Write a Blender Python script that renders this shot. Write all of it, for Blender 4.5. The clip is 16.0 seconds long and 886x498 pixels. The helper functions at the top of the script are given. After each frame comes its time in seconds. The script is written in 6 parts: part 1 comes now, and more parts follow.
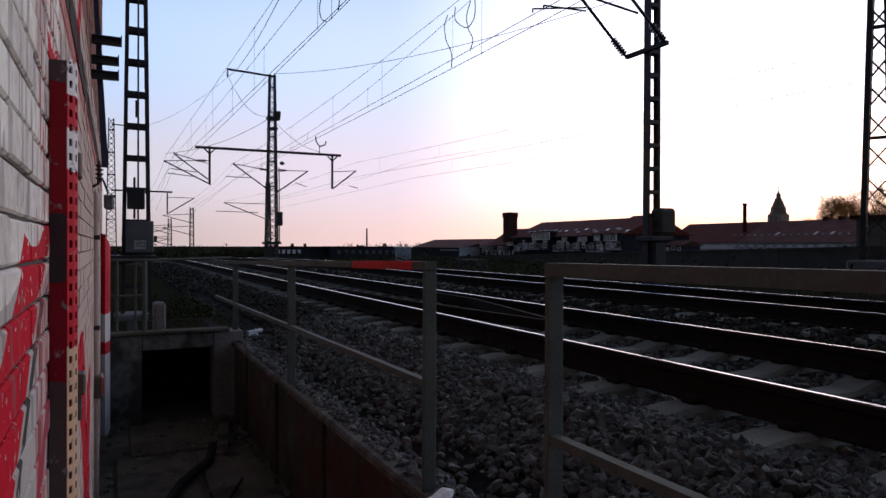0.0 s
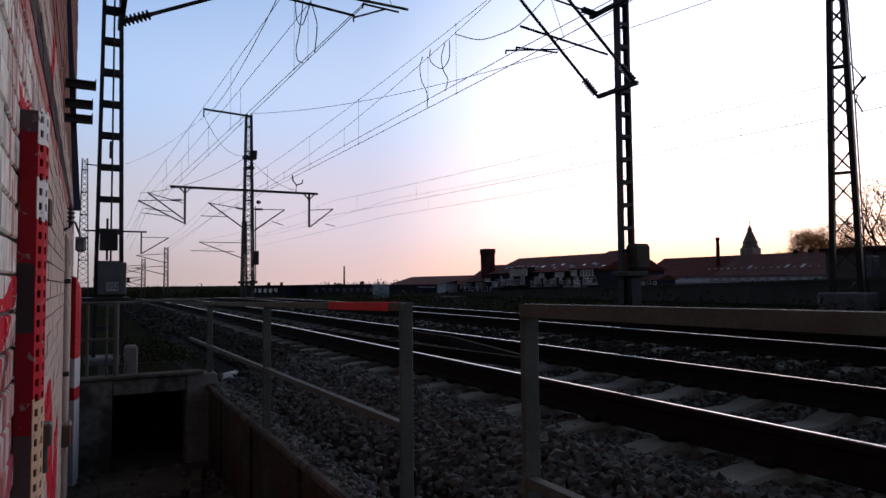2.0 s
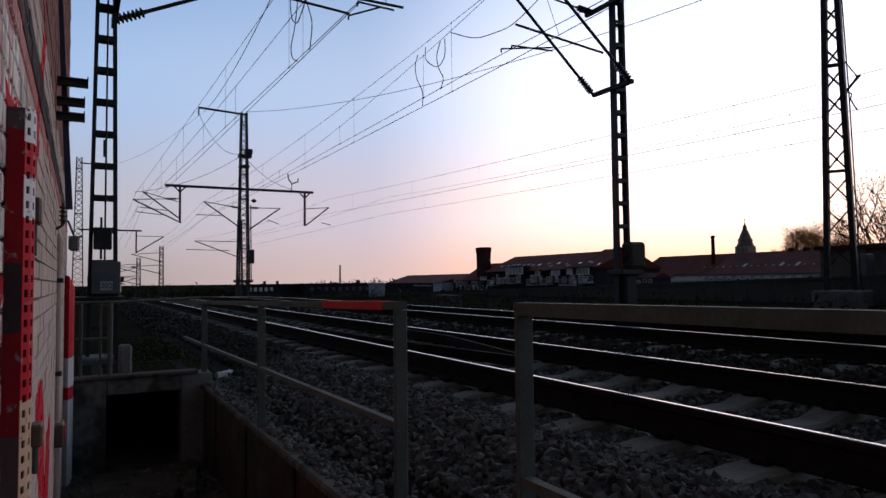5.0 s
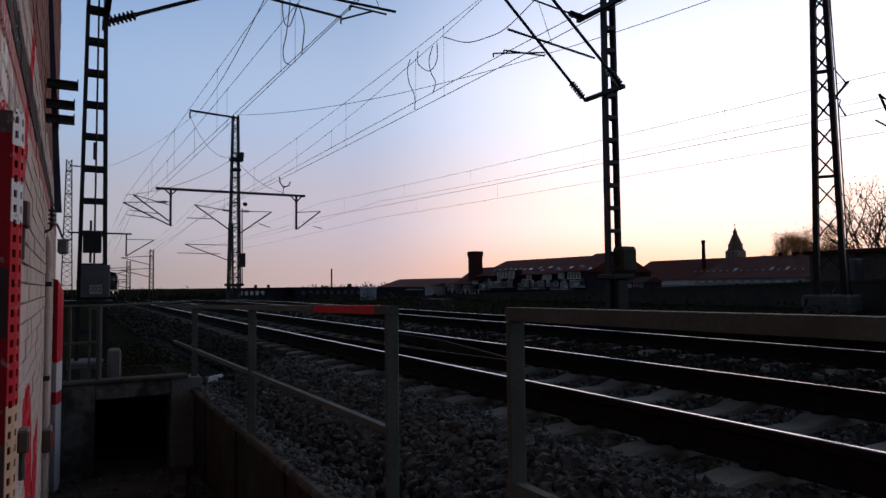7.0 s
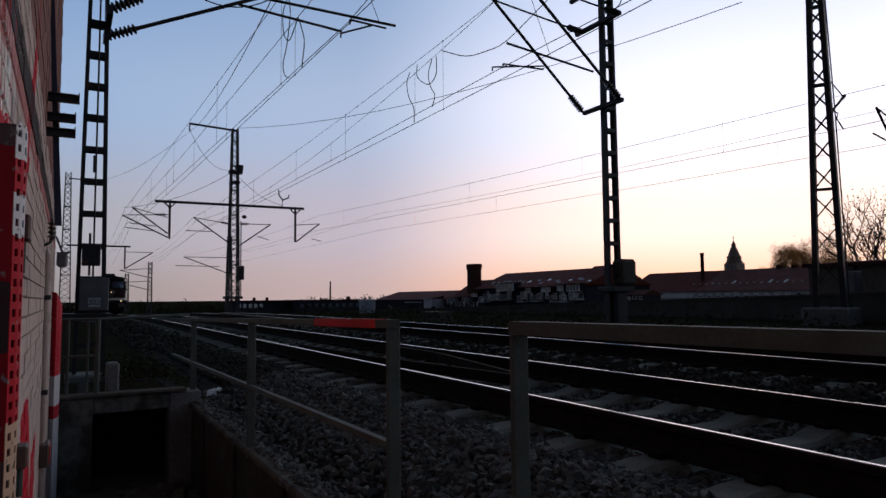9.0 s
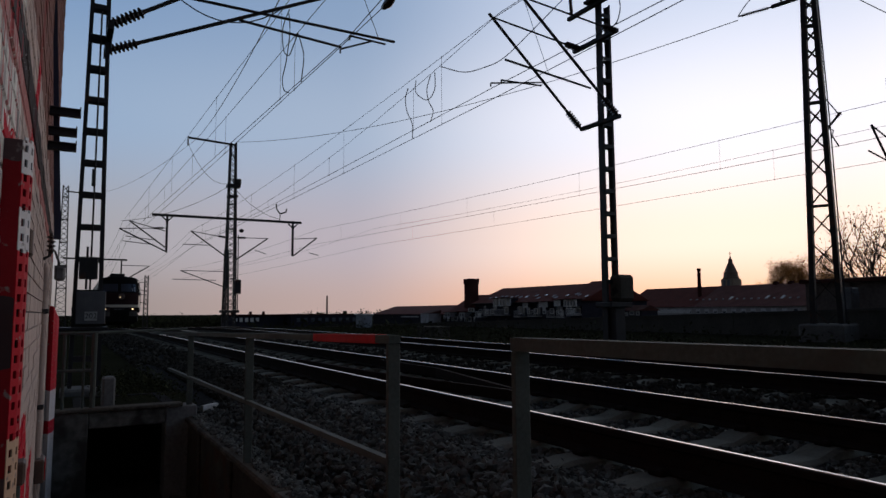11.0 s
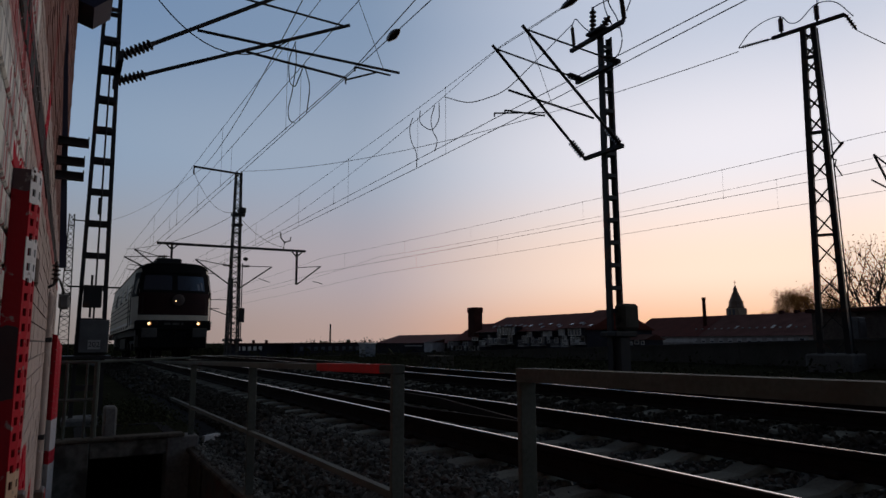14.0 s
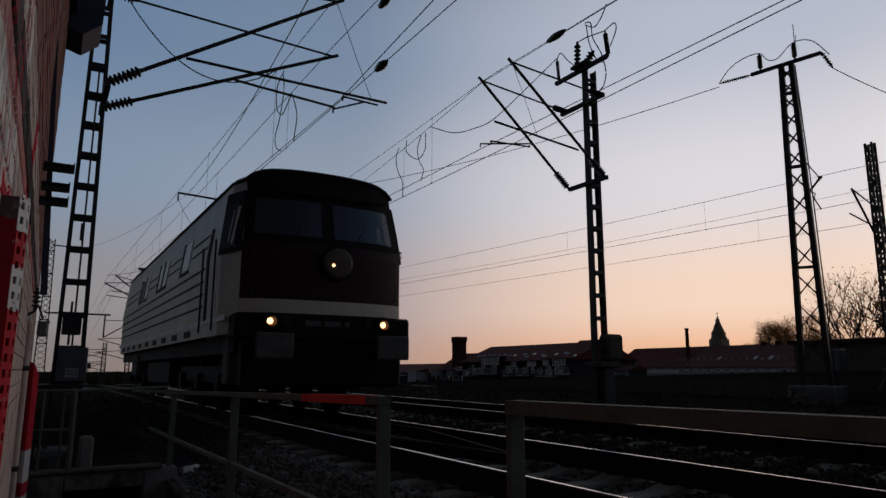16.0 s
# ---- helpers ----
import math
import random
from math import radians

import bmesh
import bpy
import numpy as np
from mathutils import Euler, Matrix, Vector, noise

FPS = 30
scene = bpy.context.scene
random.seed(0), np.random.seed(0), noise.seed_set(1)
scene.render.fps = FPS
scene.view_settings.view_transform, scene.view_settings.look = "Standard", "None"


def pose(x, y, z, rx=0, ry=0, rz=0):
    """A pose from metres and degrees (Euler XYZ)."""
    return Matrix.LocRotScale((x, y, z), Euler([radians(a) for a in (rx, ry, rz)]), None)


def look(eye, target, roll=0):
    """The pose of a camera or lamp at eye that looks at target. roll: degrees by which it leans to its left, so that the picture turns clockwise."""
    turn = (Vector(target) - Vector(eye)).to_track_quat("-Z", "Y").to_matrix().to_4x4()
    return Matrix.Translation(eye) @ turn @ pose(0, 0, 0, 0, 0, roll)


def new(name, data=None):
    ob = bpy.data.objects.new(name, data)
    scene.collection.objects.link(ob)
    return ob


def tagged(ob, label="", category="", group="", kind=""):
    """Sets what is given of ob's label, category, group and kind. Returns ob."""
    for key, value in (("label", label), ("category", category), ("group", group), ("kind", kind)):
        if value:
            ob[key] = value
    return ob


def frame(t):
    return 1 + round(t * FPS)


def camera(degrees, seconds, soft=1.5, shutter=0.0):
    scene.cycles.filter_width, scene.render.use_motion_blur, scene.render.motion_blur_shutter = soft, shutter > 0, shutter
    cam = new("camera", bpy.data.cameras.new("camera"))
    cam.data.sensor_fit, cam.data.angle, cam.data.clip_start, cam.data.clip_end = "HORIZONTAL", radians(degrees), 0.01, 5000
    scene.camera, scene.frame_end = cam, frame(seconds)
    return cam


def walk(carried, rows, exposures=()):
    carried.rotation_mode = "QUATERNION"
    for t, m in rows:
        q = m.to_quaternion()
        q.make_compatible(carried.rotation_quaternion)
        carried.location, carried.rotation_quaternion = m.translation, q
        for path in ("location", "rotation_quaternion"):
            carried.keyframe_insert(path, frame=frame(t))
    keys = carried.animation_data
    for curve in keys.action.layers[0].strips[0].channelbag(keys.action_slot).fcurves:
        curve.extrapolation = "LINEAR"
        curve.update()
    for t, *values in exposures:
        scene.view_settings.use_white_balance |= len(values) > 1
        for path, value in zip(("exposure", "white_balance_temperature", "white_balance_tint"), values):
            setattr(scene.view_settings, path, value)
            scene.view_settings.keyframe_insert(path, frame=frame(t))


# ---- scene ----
cam = camera(67.1, 16.0)
PATH = [
    (0, (-0.122, 0.399, 0.668), (0.763, 2.193, 0.658), 0.2),
    (0.5, (-0.127, 0.388, 0.677), (0.779, 2.171, 0.707), -0.5),
    (1, (-0.12, 0.378, 0.679), (0.804, 2.15, 0.742), -0.5),
    (1.5, (-0.12, 0.384, 0.684), (0.817, 2.149, 0.779), -0.6),
    (2, (-0.118, 0.386, 0.685), (0.825, 2.147, 0.785), -0.5),
    (2.5, (-0.119, 0.389, 0.685), (0.828, 2.148, 0.785), -0.2),
    (3, (-0.114, 0.39, 0.685), (0.836, 2.147, 0.782), -0.7),
    (5.5, (-0.106, 0.396, 0.686), (0.851, 2.15, 0.782), -0.5),
    (6, (-0.107, 0.4, 0.688), (0.859, 2.148, 0.789), -0.5),
    (6.5, (-0.104, 0.405, 0.687), (0.871, 2.149, 0.785), -0.6),
    (7, (-0.104, 0.397, 0.688), (0.871, 2.14, 0.795), -0.5),
    (7.5, (-0.105, 0.399, 0.689), (0.875, 2.138, 0.815), -0.5),
    (8, (-0.107, 0.41, 0.69), (0.872, 2.149, 0.821), -0.5),
    (10.5, (-0.12, 0.414, 0.695), (0.862, 2.148, 0.871), -0.4),
    (11, (-0.125, 0.417, 0.696), (0.858, 2.148, 0.884), -0.3),
    (11.5, (-0.127, 0.416, 0.696), (0.85, 2.148, 0.909), -0.5),
    (12, (-0.125, 0.417, 0.697), (0.849, 2.148, 0.928), -0.5),
    (12.5, (-0.126, 0.417, 0.698), (0.838, 2.151, 0.949), -0.4),
    (13, (-0.125, 0.42, 0.699), (0.839, 2.153, 0.956), -0.6),
    (13.5, (-0.125, 0.424, 0.699), (0.838, 2.157, 0.964), -0.3),
    (14, (-0.127, 0.423, 0.699), (0.842, 2.151, 0.972), -0.2),
    (14.5, (-0.13, 0.427, 0.702), (0.838, 2.152, 0.999), -0.2),
    (15, (-0.134, 0.443, 0.708), (0.833, 2.164, 1.024), 0.0),
    (15.5, (-0.137, 0.421, 0.706), (0.844, 2.129, 1.054), 0.2),
    (16, (-0.14, 0.432, 0.705), (0.862, 2.125, 1.063), 0.1),
]
EXPOSURES = [(0, 0.0, 6400, 15), (0.5, -0.08, 6380, 15), (1.5, -0.2, 6350, 14), (3, -0.33, 6300, 13), (5.5, -0.47, 6250, 12), (8, -0.67, 6250, 12), (10.5, -0.78, 6400, 9), (12, -0.98, 6600, 8), (13, -1.02, 6650, 8), (14, -1.10, 6690, 8), (14.5, -1.22, 6700, 8), (16, -1.36, 6800, 8)]
walk(cam, [(t, look(e, g, r)) for t, e, g, r in PATH], EXPOSURES)


# ---- world: clear dusk sky, the sun just below the horizon on the right of the line ----
GLOW = 55.0     # bearing of the afterglow, degrees from the track towards +x
CORE = 88.0     # bearing of its brightest part, above the set sun


def dusk_world():
    w = bpy.data.worlds.new("dusk")
    scene.world = w
    w.use_nodes = True
    nt = w.node_tree
    nt.nodes.clear()
    N, L = nt.nodes.new, nt.links.new

    def m(op, a, b=None, c=None):
        n = N("ShaderNodeMath")
        n.operation = op
        for i, v in enumerate((a, b, c)):
            if v is None:
                continue
            if isinstance(v, (int, float)):
                n.inputs[i].default_value = v
            else:
                L(v, n.inputs[i])
        return n.outputs[0]

    tc = N("ShaderNodeTexCoord")
    sep = N("ShaderNodeSeparateXYZ")
    L(tc.outputs["Generated"], sep.inputs[0])
    x, y, z = sep.outputs
    el = m("MAXIMUM", z, 0.0)
    flat = m("SQRT", m("MAXIMUM", m("ADD", m("MULTIPLY", x, x), m("MULTIPLY", y, y)), 0.0001))
    c = m("DIVIDE", m("ADD", m("MULTIPLY", x, math.sin(radians(GLOW))), m("MULTIPLY", y, math.cos(radians(GLOW)))), flat)

    def ramp(stops, k=1.0):
        r = N("ShaderNodeValToRGB")
        r.color_ramp.interpolation = "EASE"
        e = r.color_ramp.elements
        while len(e) < len(stops):
            e.new(0.5)
        for el_, (p, col) in zip(e, stops):
            el_.position, el_.color = p, (*[v * k for v in col], 1)
        L(el, r.inputs[0])
        return r.outputs[0]

    far = ramp([(0, (0.365, 0.36, 0.368)), (0.1, (0.53, 0.555, 0.60)), (0.26, (0.44, 0.63, 0.92)), (0.45, (0.27, 0.46, 0.80)), (0.75, (0.075, 0.09, 0.125)), (1, (0.045, 0.053, 0.07))], 1.12)
    mid = ramp([(0, (0.92, 0.655, 0.605)), (0.1, (0.82, 0.705, 0.80)), (0.26, (0.64, 0.76, 0.99)), (0.45, (0.42, 0.58, 0.86)), (0.75, (0.085, 0.10, 0.135)), (1, (0.045, 0.053, 0.07))], 1.12)
    near = ramp([(0, (2.3, 1.16, 0.64)), (0.1, (2.5, 1.86, 1.5)), (0.26, (2.0, 1.92, 2.1)), (0.45, (1.25, 1.36, 1.68)), (0.75, (0.14, 0.16, 0.20)), (1, (0.05, 0.06, 0.08))])

    def between(v, lo, hi):
        n = N("ShaderNodeMapRange")
        n.interpolation_type = "SMOOTHSTEP"
        L(v, n.inputs[0])
        n.inputs[1].default_value, n.inputs[2].default_value = lo, hi
        return n.outputs[0]

    def mix(f, a, b):
        n = N("ShaderNodeMix")
        n.data_type = "RGBA"
        L(f, n.inputs[0]), L(a, n.inputs[6]), L(b, n.inputs[7])
        return n.outputs[2]

    back = N("ShaderNodeRGB")
    back.outputs[0].default_value = (0.06, 0.066, 0.088, 1)
    sky = mix(between(c, -0.62, 0.42), back.outputs[0], far)
    sky = mix(between(c, 0.40, 0.97), sky, mid)
    sky = mix(between(c, 0.83, 1.05), sky, near)
    core = ramp([(0, (2.9, 1.75, 1.1)), (0.1, (2.9, 2.25, 1.85)), (0.26, (2.3, 2.1, 2.1)), (0.45, (1.4, 1.45, 1.7)), (0.75, (0.16, 0.18, 0.22)), (1, (0.05, 0.06, 0.08))])
    c2 = m("DIVIDE", m("ADD", m("MULTIPLY", x, math.sin(radians(CORE))), m("MULTIPLY", y, math.cos(radians(CORE)))), flat)
    sky = mix(between(c2, 0.88, 1.0), sky, core)
    nish = N("ShaderNodeTexSky")
    nish.sky_type = "NISHITA"
    nish.sun_disc = False
    nish.sun_elevation, nish.sun_rotation = radians(-1.5), radians(CORE)
    b1, b2, add, out = N("ShaderNodeBackground"), N("ShaderNodeBackground"), N("ShaderNodeAddShader"), N("ShaderNodeOutputWorld")
    L(sky, b1.inputs[0]), L(nish.outputs[0], b2.inputs[0])
    b1.inputs[1].default_value, b2.inputs[1].default_value = 1.0, 0.05
    L(b1.outputs[0], add.inputs[0]), L(b2.outputs[0], add.inputs[1]), L(add.outputs[0], out.inputs[0])


dusk_world()


# ---- materials ----
def material(name, colour, rough=0.7, metal=0.0, dark=0.6, scale=6.0, fine=60.0, bump=0.3, light=1.25, spec=0.5, island=0.0, tone=0.0, rust=None, rust_at=0.6, rust_scale=3.0):
    """Grain at two scales, optional rust patches, tone differences from piece to piece."""
    mt = bpy.data.materials.new(name)
    mt.use_nodes = True
    nt = mt.node_tree
    N, L = nt.nodes.new, nt.links.new
    bsdf = nt.nodes["Principled BSDF"]
    geo = N("ShaderNodeNewGeometry")

    def noise_at(s, detail=4):
        n = N("ShaderNodeTexNoise")
        n.inputs["Scale"].default_value, n.inputs["Detail"].default_value = s, detail
        L(geo.outputs["Position"], n.inputs["Vector"])
        return n.outputs[0]

    big, small = noise_at(scale), noise_at(fine)
    r = N("ShaderNodeValToRGB")
    r.color_ramp.elements[0].position, r.color_ramp.elements[1].position = 0.3, 0.72
    r.color_ramp.elements[0].color = (*[v * dark for v in colour], 1)
    r.color_ramp.elements[1].color = (*[min(v * light, 0.95) for v in colour], 1)
    a = N("ShaderNodeMath")
    a.operation = "MULTIPLY_ADD"
    L(small, a.inputs[0])
    a.inputs[1].default_value = 0.45
    b = N("ShaderNodeMath")
    b.operation = "MULTIPLY"
    L(big, b.inputs[0])
    b.inputs[1].default_value = 0.55
    L(b.outputs[0], a.inputs[2])
    L(a.outputs[0], r.inputs[0])
    col = r.outputs[0]
    if rust:
        rr = N("ShaderNodeValToRGB")
        rr.color_ramp.elements[0].position, rr.color_ramp.elements[1].position = rust_at - 0.05, rust_at + 0.05
        L(noise_at(rust_scale, 7), rr.inputs[0])
        mx = N("ShaderNodeMix")
        mx.data_type = "RGBA"
        L(rr.outputs[0], mx.inputs[0]), L(col, mx.inputs[6])
        mx.inputs[7].default_value = (*rust, 1)
        col = mx.outputs[2]
    if island or tone:
        src = geo.outputs["Random Per Island"] if island else N("ShaderNodeObjectInfo").outputs["Random"]
        k = island or tone
        mr = N("ShaderNodeMapRange")
        L(src, mr.inputs[0])
        mr.inputs[3].default_value, mr.inputs[4].default_value = 1 - k, 1 + k
        hs = N("ShaderNodeHueSaturation")
        L(col, hs.inputs["Color"]), L(mr.outputs[0], hs.inputs["Value"])
        col = hs.outputs[0]
    L(col, bsdf.inputs["Base Color"])
    bsdf.inputs["Metallic"].default_value = metal
    bsdf.inputs["Specular IOR Level"].default_value = spec
    ro = N("ShaderNodeMapRange")
    L(small, ro.inputs[0])
    ro.inputs[3].default_value, ro.inputs[4].default_value = max(rough - 0.12, 0.03), min(rough + 0.12, 1)
    L(ro.outputs[0], bsdf.inputs["Roughness"])
    if bump:
        bp = N("ShaderNodeBump")
        bp.inputs["Strength"].default_value, bp.inputs["Distance"].default_value = bump, 0.01
        L(a.outputs[0], bp.inputs["Height"]), L(bp.outputs[0], bsdf.inputs["Normal"])
    return mt


def glow(name, colour, strength):
    mt = bpy.data.materials.new(name)
    mt.use_nodes = True
    b = mt.node_tree.nodes["Principled BSDF"]
    b.inputs["Base Color"].default_value = (*colour, 1)
    b.inputs["Emission Color"].default_value = (*colour, 1)
    b.inputs["Emission Strength"].default_value = strength
    return mt


def glass(name, colour=(0.8, 0.85, 0.9), rough=0.03):
    mt = bpy.data.materials.new(name)
    mt.use_nodes = True
    b = mt.node_tree.nodes["Principled BSDF"]
    b.inputs["Base Color"].default_value = (*colour, 1)
    b.inputs["Roughness"].default_value = rough
    b.inputs["Transmission Weight"].default_value = 0.0
    b.inputs["Specular IOR Level"].default_value = 0.8
    return mt


def painted_brick():
    """Whitewashed brick with sprayed red, silver and dark fields, flaking."""
    mt = material("painted_brick", (0.90, 0.80, 0.72), 0.85, spec=0.06, dark=0.62, scale=5, fine=45, bump=0.6, light=1.2, tone=0.12)
    nt = mt.node_tree
    N, L = nt.nodes.new, nt.links.new
    bsdf = nt.nodes["Principled BSDF"]
    base = bsdf.inputs["Base Color"].links[0].from_socket
    geo = N("ShaderNodeNewGeometry")
    sep = N("ShaderNodeSeparateXYZ")
    L(geo.outputs["Position"], sep.inputs[0])
    wob = N("ShaderNodeTexNoise")
    wob.inputs["Scale"].default_value, wob.inputs["Detail"].default_value = 2.2, 3
    L(geo.outputs["Position"], wob.inputs["Vector"])

    def m(op, a, b=0.0):
        n = N("ShaderNodeMath")
        n.operation = op
        for i, v in enumerate((a, b)):
            if isinstance(v, (int, float)):
                n.inputs[i].default_value = v
            else:
                L(v, n.inputs[i])
        return n.outputs[0]

    def mix(f, a, col):
        n = N("ShaderNodeMix")
        n.data_type = "RGBA"
        L(f, n.inputs[0]), L(a, n.inputs[6])
        n.inputs[7].default_value = (*col, 1)
        return n.outputs[2]

    w = m("MULTIPLY", m("SUBTRACT", wob.outputs[0], 0.5), 0.22)
    y, z = sep.outputs[1], sep.outputs[2]

    def band(slope, offset, half):
        """A sprayed stroke: |y + slope z + wobble - offset| < half."""
        v = m("ADD", m("ADD", y, m("MULTIPLY", z, slope)), w)
        return m("LESS_THAN", m("ABSOLUTE", m("SUBTRACT", v, offset)), half)

    below = lambda lim: m("LESS_THAN", m("ADD", z, w), lim)
    above = lambda lim: m("GREATER_THAN", m("ADD", z, w), lim)
    silver = m("MULTIPLY", below(0.60), m("LESS_THAN", y, 2.1))
    col = mix(m("MULTIPLY", silver, 0.8), base, (0.40, 0.36, 0.33))
    purple = m("MULTIPLY", band(-1.3, 1.44, 0.06), below(0.56))
    col = mix(m("MULTIPLY", purple, 0.85), col, (0.30, 0.015, 0.07))
    red = m("MULTIPLY", band(-1.58, 0.66, 0.19), below(0.69))
    red = m("MAXIMUM", red, m("MULTIPLY", band(-1.2, 0.62, 0.10), below(0.30)))
    dark = m("MULTIPLY", band(-1.58, 0.93, 0.035), below(0.58))
    red = m("MAXIMUM", red, m("MULTIPLY", m("MULTIPLY", band(0.35, 2.50, 0.22), above(0.30)), below(1.08)))
    red = m("MAXIMUM", red, band(-0.8, 2.0, 0.10))
    red = m("MAXIMUM", red, m("MULTIPLY", band(0.8, 3.6, 0.25), below(0.3)))
    red = m("MAXIMUM", red, m("MULTIPLY", band(-0.2, 4.3, 0.25), below(0.0)))
    col = mix(m("MULTIPLY", m("GREATER_THAN", m("ADD", y, w), 2.36), 0.72), col, (0.48, 0.33, 0.27))
    flake = N("ShaderNodeTexNoise")
    flake.inputs["Scale"].default_value, flake.inputs["Detail"].default_value = 38, 6
    L(geo.outputs["Position"], flake.inputs["Vector"])
    keep = m("LESS_THAN", flake.outputs[0], 0.64)
    col = mix(m("MULTIPLY", red, keep), col, (0.56, 0.013, 0.03))
    col = mix(m("MULTIPLY", dark, keep), col, (0.06, 0.06, 0.055))
    grime = N("ShaderNodeTexNoise")
    grime.inputs["Scale"].default_value, grime.inputs["Detail"].default_value = 4.0, 8
    st = N("ShaderNodeMapping")
    st.inputs["Scale"].default_value = (1, 6, 0.7)
    L(geo.outputs["Position"], st.inputs[0]), L(st.outputs[0], grime.inputs["Vector"])
    gf = m("MULTIPLY", m("GREATER_THAN", grime.outputs[0], 0.62), 0.45)
    col = mix(gf, col, (0.16, 0.14, 0.13))
    # dark runs high up near the camera, bare brown brick above the painted zone
    run = N("ShaderNodeTexNoise")
    run.inputs["Scale"].default_value, run.inputs["Detail"].default_value = 9.0, 4
    st2 = N("ShaderNodeMapping")
    st2.inputs["Scale"].default_value = (1, 2.4, 0.35)
    L(geo.outputs["Position"], st2.inputs[0]), L(st2.outputs[0], run.inputs["Vector"])
    high = m("GREATER_THAN", m("ADD", z, w), 0.72)
    rf = m("MULTIPLY", m("MULTIPLY", m("GREATER_THAN", run.outputs[0], 0.57), high), 0.42)
    col = mix(rf, col, (0.10, 0.10, 0.10))
    bare = m("GREATER_THAN", m("ADD", z, m("MULTIPLY", w, 1.0)), 1.62)
    col = mix(m("MULTIPLY", bare, 0.85), col, (0.20, 0.075, 0.055))
    # sooty black course with a dull red rim under it
    course = m("ADD", z, m("MULTIPLY", w, 0.4))
    rim = m("LESS_THAN", m("ABSOLUTE", m("SUBTRACT", course, 1.28)), 0.05)
    col = mix(m("MULTIPLY", rim, m("MULTIPLY", keep, 0.6)), col, (0.40, 0.03, 0.03))
    black = m("LESS_THAN", m("ABSOLUTE", m("SUBTRACT", course, 1.375)), 0.065)
    col = mix(m("MULTIPLY", black, 0.92), col, (0.02, 0.018, 0.018))
    # dull red wash in streaks round the upright
    wash = m("MULTIPLY", m("GREATER_THAN", m("ADD", y, m("MULTIPLY", w, 0.5)), 1.70), m("LESS_THAN", m("ADD", y, w), 2.3))
    streak = N("ShaderNodeTexNoise")
    streak.inputs["Scale"].default_value, streak.inputs["Detail"].default_value = 14.0, 5
    st3 = N("ShaderNodeMapping")
    st3.inputs["Scale"].default_value = (1, 2.0, 0.3)
    L(geo.outputs["Position"], st3.inputs[0]), L(st3.outputs[0], streak.inputs["Vector"])
    col = mix(m("MULTIPLY", m("MULTIPLY", wash, m("GREATER_THAN", streak.outputs[0], 0.53)), 0.7), col, (0.42, 0.04, 0.05))
    col = mix(m("MULTIPLY", m("MULTIPLY", wash, m("LESS_THAN", streak.outputs[0], 0.38)), 0.4), col, (0.12, 0.08, 0.07))
    chip = N("ShaderNodeTexNoise")
    chip.inputs["Scale"].default_value, chip.inputs["Detail"].default_value = 55, 3
    L(geo.outputs["Position"], chip.inputs["Vector"])
    col = mix(m("MULTIPLY", m("GREATER_THAN", chip.outputs[0], 0.70), 0.8), col, (0.80, 0.76, 0.74))
    L(col, bsdf.inputs["Base Color"])
    return mt


def striped_paint(name, stops, flake_to=(0.25, 0.2, 0.18)):
    """Paint in bands of height (world z), each from its z upward."""
    mt = material(name, (0.5, 0.5, 0.5), 0.7, spec=0.15, bump=0.2)
    nt = mt.node_tree
    N, L = nt.nodes.new, nt.links.new
    bsdf = nt.nodes["Principled BSDF"]
    geo = N("ShaderNodeNewGeometry")
    sep = N("ShaderNodeSeparateXYZ")
    L(geo.outputs["Position"], sep.inputs[0])
    n = N("ShaderNodeTexNoise")
    n.inputs["Scale"].default_value = 25
    L(geo.outputs["Position"], n.inputs["Vector"])
    add = N("ShaderNodeMath")
    add.operation = "MULTIPLY_ADD"
    L(n.outputs[0], add.inputs[0])
    add.inputs[1].default_value = 0.03
    L(sep.outputs[2], add.inputs[2])
    mr = N("ShaderNodeMapRange")
    L(add.outputs[0], mr.inputs[0])
    mr.inputs[1].default_value, mr.inputs[2].default_value = -1.3, 1.3
    r = N("ShaderNodeValToRGB")
    r.color_ramp.interpolation = "CONSTANT"
    e = r.color_ramp.elements
    while len(e) < len(stops):
        e.new(0.5)
    for s, (zz, c) in zip(e, stops):
        s.position, s.color = (zz + 1.3) / 2.6, (*c, 1)
    L(mr.outputs[0], r.inputs[0])
    g = N("ShaderNodeValToRGB")
    g.color_ramp.elements[0].position, g.color_ramp.elements[1].position = 0.62, 0.7
    n2 = N("ShaderNodeTexNoise")
    n2.inputs["Scale"].default_value, n2.inputs["Detail"].default_value = 50, 5
    L(geo.outputs["Position"], n2.inputs["Vector"]), L(n2.outputs[0], g.inputs[0])
    mx = N("ShaderNodeMix")
    mx.data_type = "RGBA"
    L(g.outputs[0], mx.inputs[0]), L(r.outputs[0], mx.inputs[6])
    mx.inputs[7].default_value = (*flake_to, 1)
    L(mx.outputs[2], bsdf.inputs["Base Color"])
    return mt


